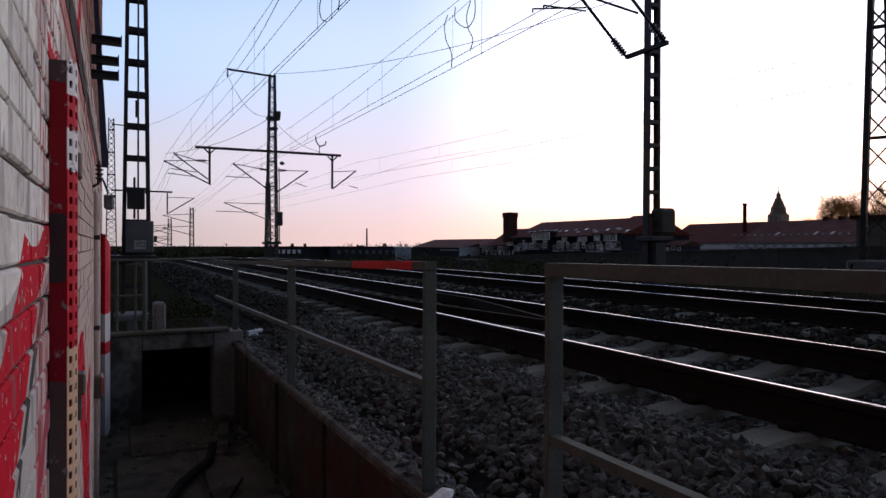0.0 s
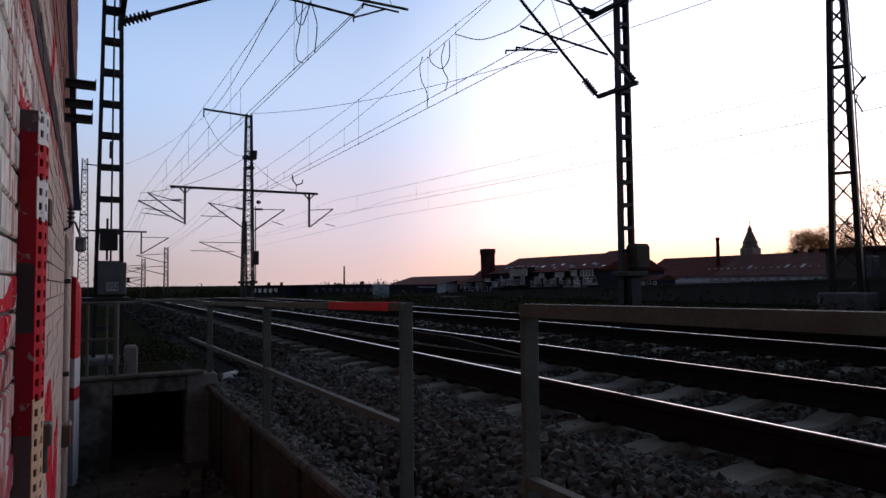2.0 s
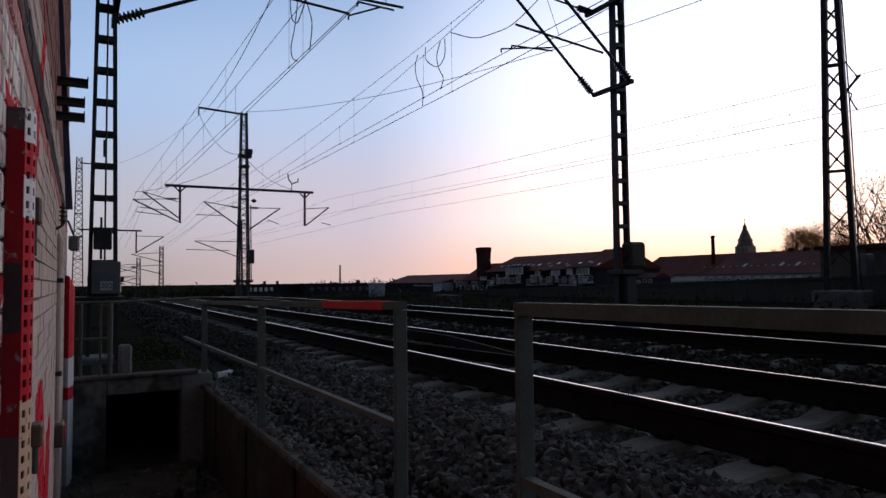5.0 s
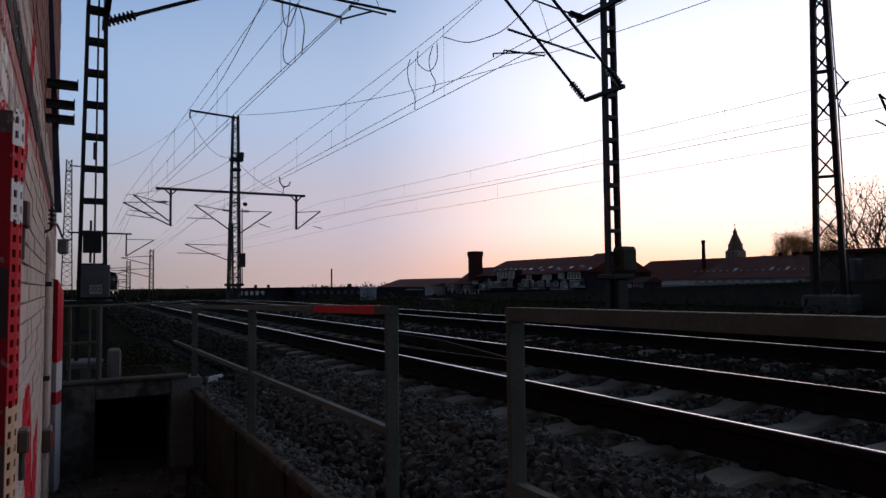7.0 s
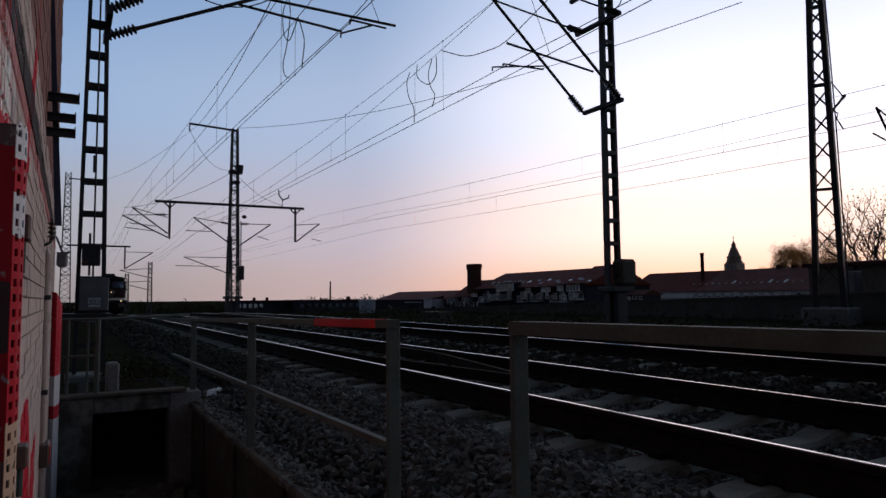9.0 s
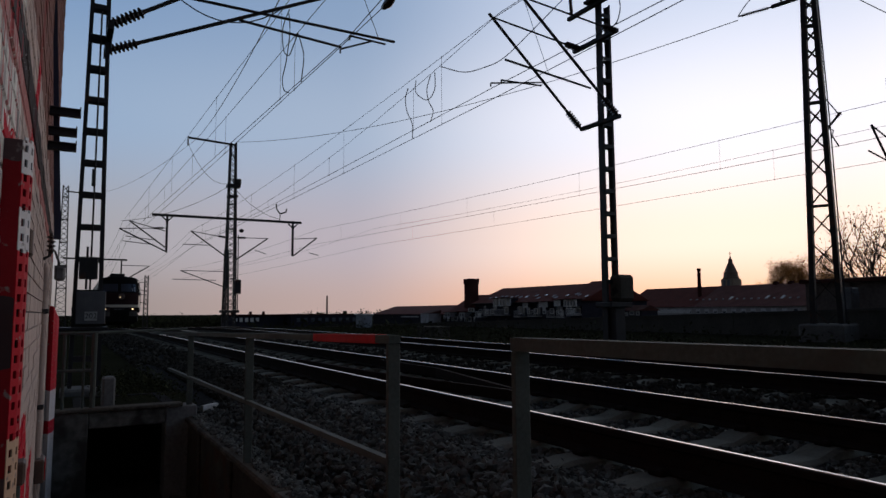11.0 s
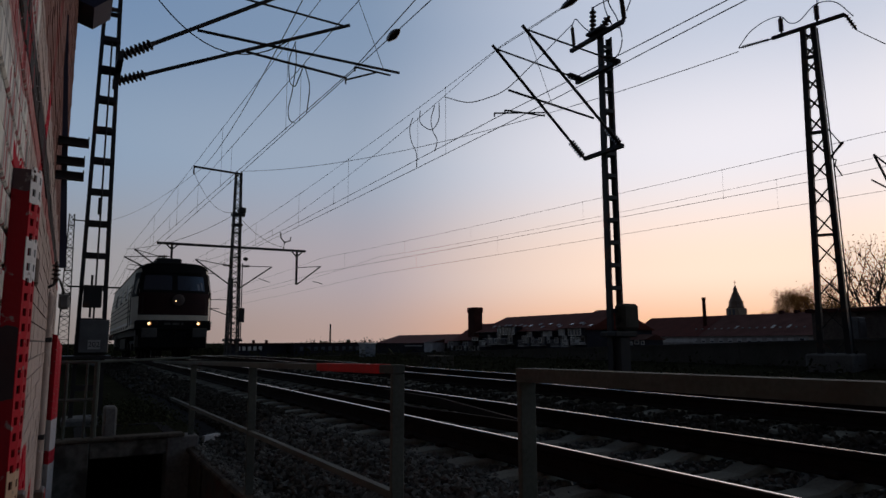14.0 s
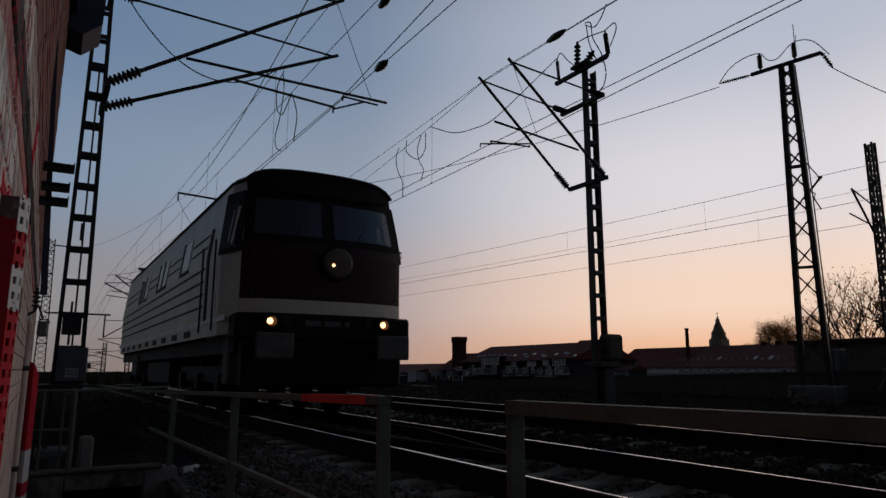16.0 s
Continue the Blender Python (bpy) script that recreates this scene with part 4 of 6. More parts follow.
def mast_d():
    t = lattice_mast("catenary_mast", 19.25, 11.9, -0.1, 10.2, 0.64, 0.25, "tall cross-braced steel lattice mast on a concrete plinth", bays=14, leg=0.145, bar=0.055, turn=12, flat=18.7)
    part("plinth", Geo().box(-0.6, 0.75, -0.6, 0.6, -0.6, 0.30, 0.05), PALE_CONCRETE, t, "pale stained concrete plinth")
    part("cross_beam", Geo().box(-0.16, -0.06, -1.05, 1.05, 10.17, 10.28, 0.01), STEEL, t)
    for y in (-0.3, 0.75):
        part("post_insulator", Geo().insulator((-0.1, y, 10.3), (-0.1, y, 10.85), 0.085, 6), INSUL, t)
    part("lightning_spike", Geo().rod((0, -0.3, 10.8), (0.02, -0.3, 11.5), 0.012).rod((0.05, -0.3, 10.8), (0.18, -0.3, 11.2), 0.01), STEEL, t)
    part("strain_insulator", Geo().insulator((-0.1, 1.05, 10.22), (-0.6, 1.9, 10.05), 0.055, 12), INSUL, t)
    part("strain_insulator", Geo().insulator((-0.1, -1.05, 10.25), (0.15, -1.25, 9.75), 0.07, 5), INSUL, t)
    part("jumper", Geo().tube(curve([(-0.6, 1.9, 10.05), (-0.45, 1.6, 10.5), (-0.25, 1.2, 10.8), (-0.1, 0.75, 10.86), (-0.1, 0.5, 10.55), (-0.1, 0.2, 10.5), (-0.1, -0.3, 10.85), (0.0, -0.8, 10.75), (0.15, -1.2, 10.2)]), 0.016), WIRE, t, smooth=True)
    part("down_cable", Geo().tube([(0.16, -0.2, 10.2), (0.34, -0.28, 6), (0.46, -0.36, 0.3)], 0.02), WIRE, t)
    part("bracket_tube", Geo().rod((0.05, -0.13, 7.22), (0.19, -0.57, 6.44), 0.018).rod((0.04, -0.11, 5.85), (0.19, -0.57, 6.44), 0.035).insulator((0.17, -0.5, 6.36), (0.21, -0.63, 6.50), 0.06, 3), STEEL, t)
    part("steady_arm", Geo().tube([(0.08, -0.25, 6.08), (0.13, -0.42, 5.98), (0.12, -0.38, 5.82), (0.17, -0.53, 5.48)], 0.022), STEEL, t)


mast_d()


def mast_b():
    t = lattice_mast("catenary_mast", 9.68, 47.0, -0.4, 12.4, 0.72, 0.34, "slim lattice mast with cross arms over both tracks", bays=30, leg=0.10, bar=0.05)
    part("footing", Geo().box(-0.6, 0.6, -0.6, 0.6, -1.2, -0.2), CONCRETE, t)
    P = lambda x, z: rel(t, (x, 47.0, z))
    part("cross_arm", Geo().beam(P(4.67, 7.1), P(14.6, 7.15), 0.14, 0.16), STEEL, t)
    part("top_arm", Geo().beam(P(6.7, 12.45), P(9.9, 12.3), 0.1, 0.12), STEEL, t)
    part("top_insulator", Geo().insulator(P(6.72, 12.4), P(6.72, 11.9), 0.07, 4), INSUL, t)
    for x, zb in ((5.59, 4.66), (13.97, 4.72)):
        part("drop_post", Geo().beam(P(x, 7.1), P(x, zb), 0.13, 0.13, up=(0, 1, 0)).beam(P(x - 0.35, 7.05), P(x, 6.7), 0.08, 0.08).beam(P(x + 0.35, 7.05), P(x, 6.7), 0.08, 0.08), STEEL, t)
    for a, b in (((5.5, 4.75), (2.78, 6.08)), ((5.5, 5.0), (3.36, 6.6)), ((9.4, 4.5), (7.07, 6.15)), ((10.0, 4.3), (12.2, 5.9)), ((14.05, 4.75), (15.76, 6.11))):
        part("bracket_tube", Geo().rod(P(*a), P(*b), 0.045), STEEL, t)
    for a, b in (((5.5, 6.25), (2.78, 6.08)), ((5.5, 6.05), (3.36, 6.6)), ((9.5, 5.8), (7.07, 6.15)), ((10.0, 5.85), (12.2, 5.9)), ((14.05, 5.95), (15.76, 6.11)), ((4.6, 5.15), (3.0, 5.3)), ((4.8, 5.45), (3.2, 5.6)), ((8.3, 5.25), (6.6, 5.25)), ((11.3, 5.05), (12.1, 4.8)), ((15.2, 5.0), (15.9, 4.85))):
        part("tie", Geo().rod(P(*a), P(*b), 0.026), STEEL, t)
    for a, b in (((5.4, 6.25), (4.7, 6.2)), ((9.4, 5.82), (8.8, 5.9)), ((10.1, 5.85), (10.7, 5.87))):
        part("insulator", Geo().insulator(P(*a), P(*b), 0.1, 5), INSUL, t)
    part("switch", Geo().box(-0.35, 0.5, -0.3, 0.3, 9.3, 9.5), STEEL, t)
    part("switch_drive", Geo().box(0.1, 0.55, -0.3, 0.3, 9.5, 9.9, 0.05), STEEL, t)
    part("collar", Geo().box(-0.3, 0.35, -0.3, 0.3, 8.6, 8.75), STEEL, t)
    part("rod", Geo().rod((0.45, -0.4, 0.8), (0.4, -0.4, 6.0), 0.035), STEEL, t)
    part("drive_box", Geo().box(0.25, 0.62, -0.6, -0.25, 2.0, 2.95, 0.03), STEEL, t)
    part("collar", Geo().box(-0.55, 0.55, -0.5, 0.5, 0.72, 0.9), STEEL, t)
    part("horn", Geo().tube([P(13.0, 7.2), P(13.05, 7.7), P(12.8, 8.0), P(12.75, 8.4)], 0.05).tube([P(13.05, 7.7), P(13.45, 7.85), P(13.5, 8.1)], 0.05), STEEL, t)
    part("lamp_globe", Geo().lathe(P(10.2, 6.35), P(10.55, 6.35), [(0, 0.02), (0.3, 0.13), (0.7, 0.13), (1, 0.03)]), STEEL, t)


mast_b()


def far_masts():
    # a mast beyond, with an arm reaching over the near track
    t = lattice_mast("catenary_mast", -0.35, 83, -1.5, 14.6, 1.1, 0.5, "distant lattice mast with an arm over the near track", bays=26, leg=0.11, bar=0.06)
    P = lambda x, z: rel(t, (x, 83, z))
    part("cross_arm", Geo().beam(P(-0.35, 6.7), P(5.95, 6.7), 0.16, 0.18), STEEL, t)
    part("drop_post", Geo().beam(P(5.4, 6.7), P(5.4, 4.2), 0.15, 0.15, up=(0, 1, 0)), STEEL, t)
    part("bracket_tube", Geo().rod(P(5.4, 4.2), P(8.3, 6.1), 0.06).rod(P(5.4, 6.1), P(8.3, 6.1), 0.035), STEEL, t)
    part("top_arm", Geo().beam(P(-0.35, 14.0), P(2.2, 13.9), 0.1, 0.12), STEEL, t)
    t = lattice_mast("catenary_mast", 17.2, 85, -2.0, 8.5, 0.7, 0.4, "distant slim mast with a bracket", bays=16, leg=0.12, bar=0.06)
    P = lambda x, z: rel(t, (x, 85, z))
    part("bracket_tube", Geo().rod(P(17, 3.9), P(11.9, 5.8), 0.055).rod(P(17, 5.8), P(11.9, 5.8), 0.04).rod(P(16, 4.7), P(11.0, 4.75), 0.04), STEEL, t)
    for x, y, z1, s in ((11.6, 119, 6.9, -1), (8.6, 125, 5.2, -1), (4.9, 140, 5.2, 1)):
        t = lattice_mast("catenary_mast", x, y, -3.2, z1, 0.7, 0.5, "very distant thin mast on the line", bays=14, leg=0.12, bar=0.08)
        P = lambda a, z: rel(t, (a, y, z))
        for k in (0.2, 2.2):
            part("bracket_tube", Geo().rod(P(x, z1 - 2.4 - k), P(x + s * 4.5, z1 - 1.2 - k), 0.06).rod(P(x, z1 - 0.9 - k), P(x + s * 4.5, z1 - 1.2 - k), 0.05), STEEL, t)
    # neighbour line's mast on the right
    t = lattice_mast("catenary_mast", 27.3, 13.6, -0.3, 9.6, 0.30, 0.24, "lattice mast of the neighbouring line", bays=24, leg=0.075, bar=0.045)
    P = lambda a, z: rel(t, (a, 13.6, z))
    part("bracket_tube", Geo().rod(P(27.4, 5.3), P(25.6, 7.5), 0.045).rod(P(27.4, 6.9), P(25.6, 7.5), 0.03).rod(P(26.6, 6.25), P(25.3, 6.5), 0.03), STEEL, t)


far_masts()


# ---- wires ----
def wires():
    def pair(label, x0, x1, near, far, r=0.0085, n=6, back=None, on=None):
        """One span from the near mast to the far one: (y, messenger z, contact z, sag), with plain spans before and beyond."""
        t = thing("overhead_line", label, "overhead wire", "overhead wires")
        (ya, ma, ca, drop), (yb, mb, cb) = near, far
        m = sag((x0, ya, ma), (x1, yb, mb), drop, 28)
        c = sag((x0, ya, ca), (x1, yb, cb), 0.04, 28)
        part("messenger_wire", Geo().tube(m, r, 4), WIRE, t)
        part("contact_wire", Geo().tube(c, r * 1.15, 4), WIRE, t)
        for i in range(n):
            k = int(28 * (i + 0.55) / n)
            g = Geo().rod(m[k], c[k], r * 0.5, 4)
            for q in (m[k], c[k]):
                g.lathe(q - Vector((0, 0, 0.03)), q + Vector((0, 0, 0.03)), [(0, 0.006), (0.5, 0.016), (1, 0.006)], 5)
            part("dropper", g, WIRE, t)
        bm_, bc = back or (ma + 0.3, ca)
        part("messenger_wire", Geo().tube(sag((x0, ya, ma), (x0 + 0.2, -28, bm_), 0.3), r, 4), WIRE, t)
        part("contact_wire", Geo().tube(sag((x0, ya, ca), (x0 + 0.2, -28, bc), 0.05), r * 1.15, 4), WIRE, t)
        ox, om, oc = on
        part("messenger_wire", Geo().tube(sag((x1, yb, mb), (ox, 85, om), 0.4), r, 4), WIRE, t)
        part("contact_wire", Geo().tube(sag((x1, yb, cb), (ox, 85, oc), 0.05), r * 1.15, 4), WIRE, t)

    pair("contact and messenger wires over the near track", 4.1, 3.2, (11.7, 6.80, 5.54, 0.18), (47, 6.2, 5.2), back=(7.2, 5.5), on=(4.3, 6.1, 4.7))
    pair("lifted second wire pair of the overlap over the near track", 4.08, 2.95, (11.2, 7.76, 5.55, 0.06), (47, 6.5, 5.4), n=5, back=(9.6, 8.6), on=(3.3, 6.3, 4.7))
    pair("contact and messenger wires over the far track", 7.86, 7.07, (11.9, 7.16, 5.33, 0.33), (47, 6.15, 5.0), back=(7.2, 6.1), on=(7.3, 5.6, 4.3))
    pair("second wire pair of the overlap over the far track", 7.86, 7.3, (12.2, 7.13, 5.58, 0.95), (47, 6.0, 5.2), n=5, back=(7.4, 5.6), on=(8.2, 5.6, 4.4))
    pair("thin wires of the neighbouring line", 19.55, 15.76, (11.4, 6.50, 5.5, 0.12), (47, 6.72, 5.68), r=0.0075, n=5, back=(6.7, 5.5), on=(12, 6.0, 4.8))
    pair("thin wires of a farther line", 25.6, 20.4, (13.6, 7.36, 6.08, 0.2), (47, 7.1, 5.82), r=0.0075, n=4, back=(7.5, 6.2), on=(17, 6.2, 5.0))
    for a, b, d, nm in (((9.8, 47, 12.5), (18.5, 13.8, 10.05), 0.97, "feeder wire from the slim mast to the tall lattice mast"), ((19.45, 10.65, 9.7), (22.0, 7.6, 7.35), 0.25, "slack feeder wire leaving the tall lattice mast"),
                        ((6.72, 47, 11.9), (3.9, 10.9, 8.6), 0.9, "feeder wire over the near track"), ((6.72, 47, 11.9), (2.0, 83, 13.9), 0.8, "feeder wire between the distant masts"), ((9.5, 47, 9.4), (2.9, 47.3, 6.6), 0.5, "slack jumper at the slim mast"), ((6.75, 47, 12.0), (9.5, 47, 9.6), 0.9, "slack jumper below the top arm of the slim mast"),
                        ((9.8, 47, 9.3), (13.0, 46.8, 7.3), 0.4, "slack jumper at the slim mast"), ((3.9, 10.9, 8.6), (3.4, -28, 8.6), 0.5, "feeder wire over the near track")):
        tagged(new("feeder_wire", Geo().tube(sag(a, b, d, 20), 0.014, 4).mesh("feeder_wire", WIRE)), nm, "overhead wire", "overhead wires")
    # jumper loops between wire pairs and in-line insulators
    for pts in (((4.01, 14.6, 7.45), (4.0, 15.05, 7.2), (4.0, 14.98, 6.66), (4.01, 14.6, 6.39), (4.02, 14.3, 6.5), (4.03, 14.0, 6.68)),
                ((4.0, 14.6, 7.35), (4.0, 14.5, 6.9), (4.0, 14.75, 6.31), (4.0, 15.02, 6.0), (4.0, 14.9, 5.7), (4.01, 14.54, 5.52)),
                ((4.03, 14.0, 6.68), (4.03, 13.75, 6.35), (4.04, 13.6, 6.0), (4.04, 13.76, 5.52)),
                ((7.77, 16.18, 6.74), (7.77, 16.35, 6.5), (7.77, 16.25, 6.1), (7.77, 15.95, 5.7), (7.77, 15.93, 5.3)),
                ((7.8, 14.97, 6.72), (7.79, 15.15, 6.4), (7.79, 15.05, 6.05), (7.8, 14.84, 5.75), (7.8, 14.98, 5.5)),
                ((7.78, 15.75, 6.82), (7.78, 15.75, 6.5), (7.79, 15.3, 6.18), (7.79, 15.0, 6.12), (7.8, 14.75, 6.3), (7.8, 14.74, 6.72)),
                ((7.81, 14.46, 6.78), (8.27, 14.12, 6.61), (8.67, 13.83, 6.70), (9.07, 13.54, 6.92), (9.64, 13.12, 7.58), (10.4, 12.6, 8.5))):
        tagged(new("jumper_loop", Geo().tube(curve(pts), 0.012, 5).mesh("jumper_loop", WIRE, True)), "slack jumper loop between overhead wires", "overhead wire", "jumper loops")
    for a, b in (((4.13, 9.85, 5.545), (4.14, 9.4, 5.545)), ((4.2, 9.9, 6.72), (4.19, 9.45, 6.71)), ((7.9, 10.0, 7.12), (7.89, 9.4, 7.12))):
        tagged(new("section_insulator", Geo().lathe(a, b, [(0, 0.015), (0.15, 0.05), (0.5, 0.075), (0.8, 0.055), (1, 0.015)], 8).mesh("section_insulator", INSUL, True)), "dark spindle-shaped insulator in an overhead wire", "insulator", "wire insulators")


wires()


# ---- beyond the tracks ----
LEAF = material("brown_twig_leaf", (0.30, 0.15, 0.05), 0.9, spec=0.1, scale=2, fine=9, bump=0, island=0.4)
nt_ = LEAF.node_tree
thin, blend, out_ = nt_.nodes.new("ShaderNodeBsdfTranslucent"), nt_.nodes.new("ShaderNodeMixShader"), nt_.nodes["Material Output"]
thin.inputs[0].default_value = (0.42, 0.20, 0.06, 1)
blend.inputs[0].default_value = 0.5
nt_.links.new(nt_.nodes["Principled BSDF"].outputs[0], blend.inputs[1])
nt_.links.new(thin.outputs[0], blend.inputs[2])
nt_.links.new(blend.outputs[0], out_.inputs[0])
BUSH = material("dark_bush", (0.038, 0.042, 0.02), 0.95, spec=0.05, scale=2, fine=9, bump=0, island=0.5)
BARK = material("bark", (0.05, 0.04, 0.033), 0.9, scale=9, fine=60)
ROOF_RED = material("red_roof_tiles", (0.15, 0.034, 0.026), 0.85, spec=0.15, dark=0.55, scale=0.6, fine=6, bump=0.4)
ROOF_DARK = material("dark_roof", (0.085, 0.032, 0.027), 0.85, spec=0.1, dark=0.6, scale=0.6, fine=6, bump=0.3)
ROOF_WORN = material("worn_roof_tiles", (0.19, 0.085, 0.075), 0.85, spec=0.1, dark=0.6, scale=0.5, fine=5, bump=0.4)
PLASTER = material("grey_plaster", (0.50, 0.49, 0.50), 0.9, scale=0.5, fine=5)
PLASTER_DARK = material("blue_grey_plaster", (0.035, 0.036, 0.05), 0.9, spec=0.1, scale=0.5, fine=5)
FRAME_DIM = material("weathered_white_render", (0.55, 0.57, 0.62), 0.7, scale=1.5, fine=8)
FRAME = material("white_frames", (0.82, 0.83, 0.84), 0.5, scale=3, bump=0)
PANE = glass("window_pane", (0.10, 0.12, 0.15), 0.08)
STONE_OLD = material("sandstone", (0.4, 0.33, 0.25), 0.9, scale=0.8, fine=8)
SLATE = material("weathered_slate", (0.30, 0.23, 0.18), 0.8, scale=0.8, fine=8)
SHED_WALL = material("brown_boarding", (0.17, 0.14, 0.125), 0.9, spec=0.1, dark=0.5, scale=1.2, fine=10, bump=0.5)
WALL_DARK = material("sooty_masonry", (0.075, 0.07, 0.06), 0.95, scale=1.5, fine=12, bump=0.7)


def bank_wall():
    top = lambda y: 0.61 - 0.0265 * (y - 13.3)
    t = thing("wall_parapet", "long sooty masonry parapet beyond the tracks", "wall", kind="structure")
    ys = [-8 + 4.0 * i for i in range(19)]
    for a, b in zip(ys, ys[1:]):
        v = [(20.5, a, -1.5), (20.5, b - 0.02, -1.5), (20.5, b - 0.02, top(b)), (20.5, a, top(a)), (20.9, a, -1.5), (20.9, b - 0.02, -1.5), (20.9, b - 0.02, top(b)), (20.9, a, top(a))]
        part("wall_panel", Geo().add(v, [(0, 1, 2, 3), (7, 6, 5, 4), (0, 4, 5, 1), (1, 5, 6, 2), (2, 6, 7, 3), (3, 7, 4, 0)]), WALL_DARK, t)
        part("coping_stone", Geo().beam((20.7, a, top(a) + 0.04), (20.7, b - 0.03, top(b) + 0.04), 0.5, 0.08), WALL_DARK, t)
    t = thing("relay_cabinet", "pale blue-grey trackside cabinet in front of the parapet", "cabinet")
    part("body", Geo().box(18.2, 19.0, 44.3, 45.4, -0.7, 0.52, 0.03), material("pale_blue_enamel", (0.30, 0.36, 0.44), 0.5, scale=2), t)
    part("lid", Geo().box(18.12, 19.08, 44.2, 45.5, 0.52, 0.6, 0.02), FRAME, t)
    part("door", Geo().box(18.28, 18.92, 44.27, 44.3, -0.55, 0.42, 0.01), material("pale_blue_door", (0.27, 0.33, 0.41), 0.5, scale=2), t)
    solid("cable_trough", Geo().box(13.6, 14.4, 25.4, 27.0, -0.5, 0.08, 0.04), CONCRETE, "low grey concrete cable chamber on the bank", "chamber")
    solid("stump_post", Geo().tube([(20.1, 10.6, 0.2), (20.05, 10.4, 0.55), (19.8, 10.3, 0.75)], 0.05, 7), PALE_CONCRETE, "bent pale pipe sticking up beside the plinth", "pipe")
    t = thing("relay_cabinet", "small grey cabinet behind the lattice mast", "cabinet")
    part("body", Geo().box(21.3, 21.7, 12.3, 12.62, -0.2, 1.4, 0.03), GREY_BOX, t)
    part("door", Geo().box(21.33, 21.67, 12.27, 12.3, 0.0, 1.25, 0.01), GREY_BOX, t)

    # unidentified dark mass behind the parapet, given the shape of a low shed
    t = thing("shed", "long low dark mass behind the parapet, built as a shed", "shed")
    part("wall", Geo().box(22.6, 26.2, -12, 14.6, -1.5, 1.62), SHED_WALL, t)
    part("roof", Geo().add([(22.4, -12.2, 1.62), (26.4, -12.2, 1.62), (26.4, 14.7, 1.62), (22.4, 14.7, 1.62), (22.4, -12.2, 1.74), (26.4, -12.2, 1.95), (26.4, 14.7, 1.95), (22.4, 14.7, 1.74)], [(3, 2, 1, 0), (4, 5, 6, 7), (0, 1, 5, 4), (1, 2, 6, 5), (2, 3, 7, 6), (3, 0, 4, 7)]), ROOF_DARK, t)
    for i in range(6):
        part("pilaster", Geo().box(22.5, 22.6, -10 + 4.6 * i, -9.6 + 4.6 * i, -1.5, 1.6, 0.01), SHED_WALL, t)


bank_wall()


def clumps(name, places, mat, label, category, size, per, leaf, seed):
    """Ragged foliage out of many small crossed leaves."""
    rng = np.random.default_rng(seed)
    V, F, o = [], [], 0
    for (x, y, z, s) in places:
        p = rng.normal(size=(per, 3)) * (0.5 * s * size, 0.5 * s * size, 0.33 * s * size) + (x, y, z)
        for q in p:
            a, b = rng.normal(size=3), rng.normal(size=3)
            a *= leaf * s / np.linalg.norm(a)
            b *= leaf * s * 0.6 / np.linalg.norm(b)
            V += [q - a, q + b, q + a, q - b]
            F.append((o, o + 1, o + 2, o + 3))
            o += 4
    me = bpy.data.meshes.new(name)
    me.from_pydata([tuple(v) for v in V], [], F)
    me.materials.append(mat)
    return tagged(new(name, me), label, category, kind="stuff")


def vegetation():
    rnd = random.Random(8)
    weeds = [(rnd.uniform(10.5, 20.2), rnd.uniform(2, 45), -0.35 + rnd.uniform(0, 0.15), rnd.uniform(0.6, 1.5)) for _ in range(420)]
    clumps("weeds", weeds, BUSH, "dark low weeds on the bank", "weeds", 0.5, 30, 0.05, 3)
    near = [(rnd.uniform(0.35, 1.3), rnd.uniform(8.9, 14), -0.42 + rnd.uniform(0, 0.12), rnd.uniform(0.4, 1.0)) for _ in range(130)]
    clumps("weeds", near, BUSH, "low green weeds beyond the walkway's end", "weeds", 0.22, 40, 0.03, 4)
    hedge = [(rnd.uniform(-90, 120), rnd.uniform(185, 215), -4.5 + rnd.uniform(-2, 1.5), rnd.uniform(0.7, 1.5)) for _ in range(420)]
    for _ in range(520):
        x = rnd.uniform(-60, 125)
        top = -0.9 + 0.9 * noise.noise((x * 0.11, 3.0, 0.0)) + (0.9 if x > 66 else 0.0)
        hedge.append((x, rnd.uniform(182, 212), top - rnd.uniform(0.0, 2.5), rnd.uniform(0.35, 0.8)))
    hedge += [(rnd.uniform(21.5, 48), rnd.uniform(60, 110), -4.2 + rnd.uniform(-1, 1.6), rnd.uniform(0.5, 1.0)) for _ in range(160)]
    clumps("far_woods", hedge, BUSH, "dark treeline on the horizon", "woods", 3.0, 60, 0.5, 5)


vegetation()


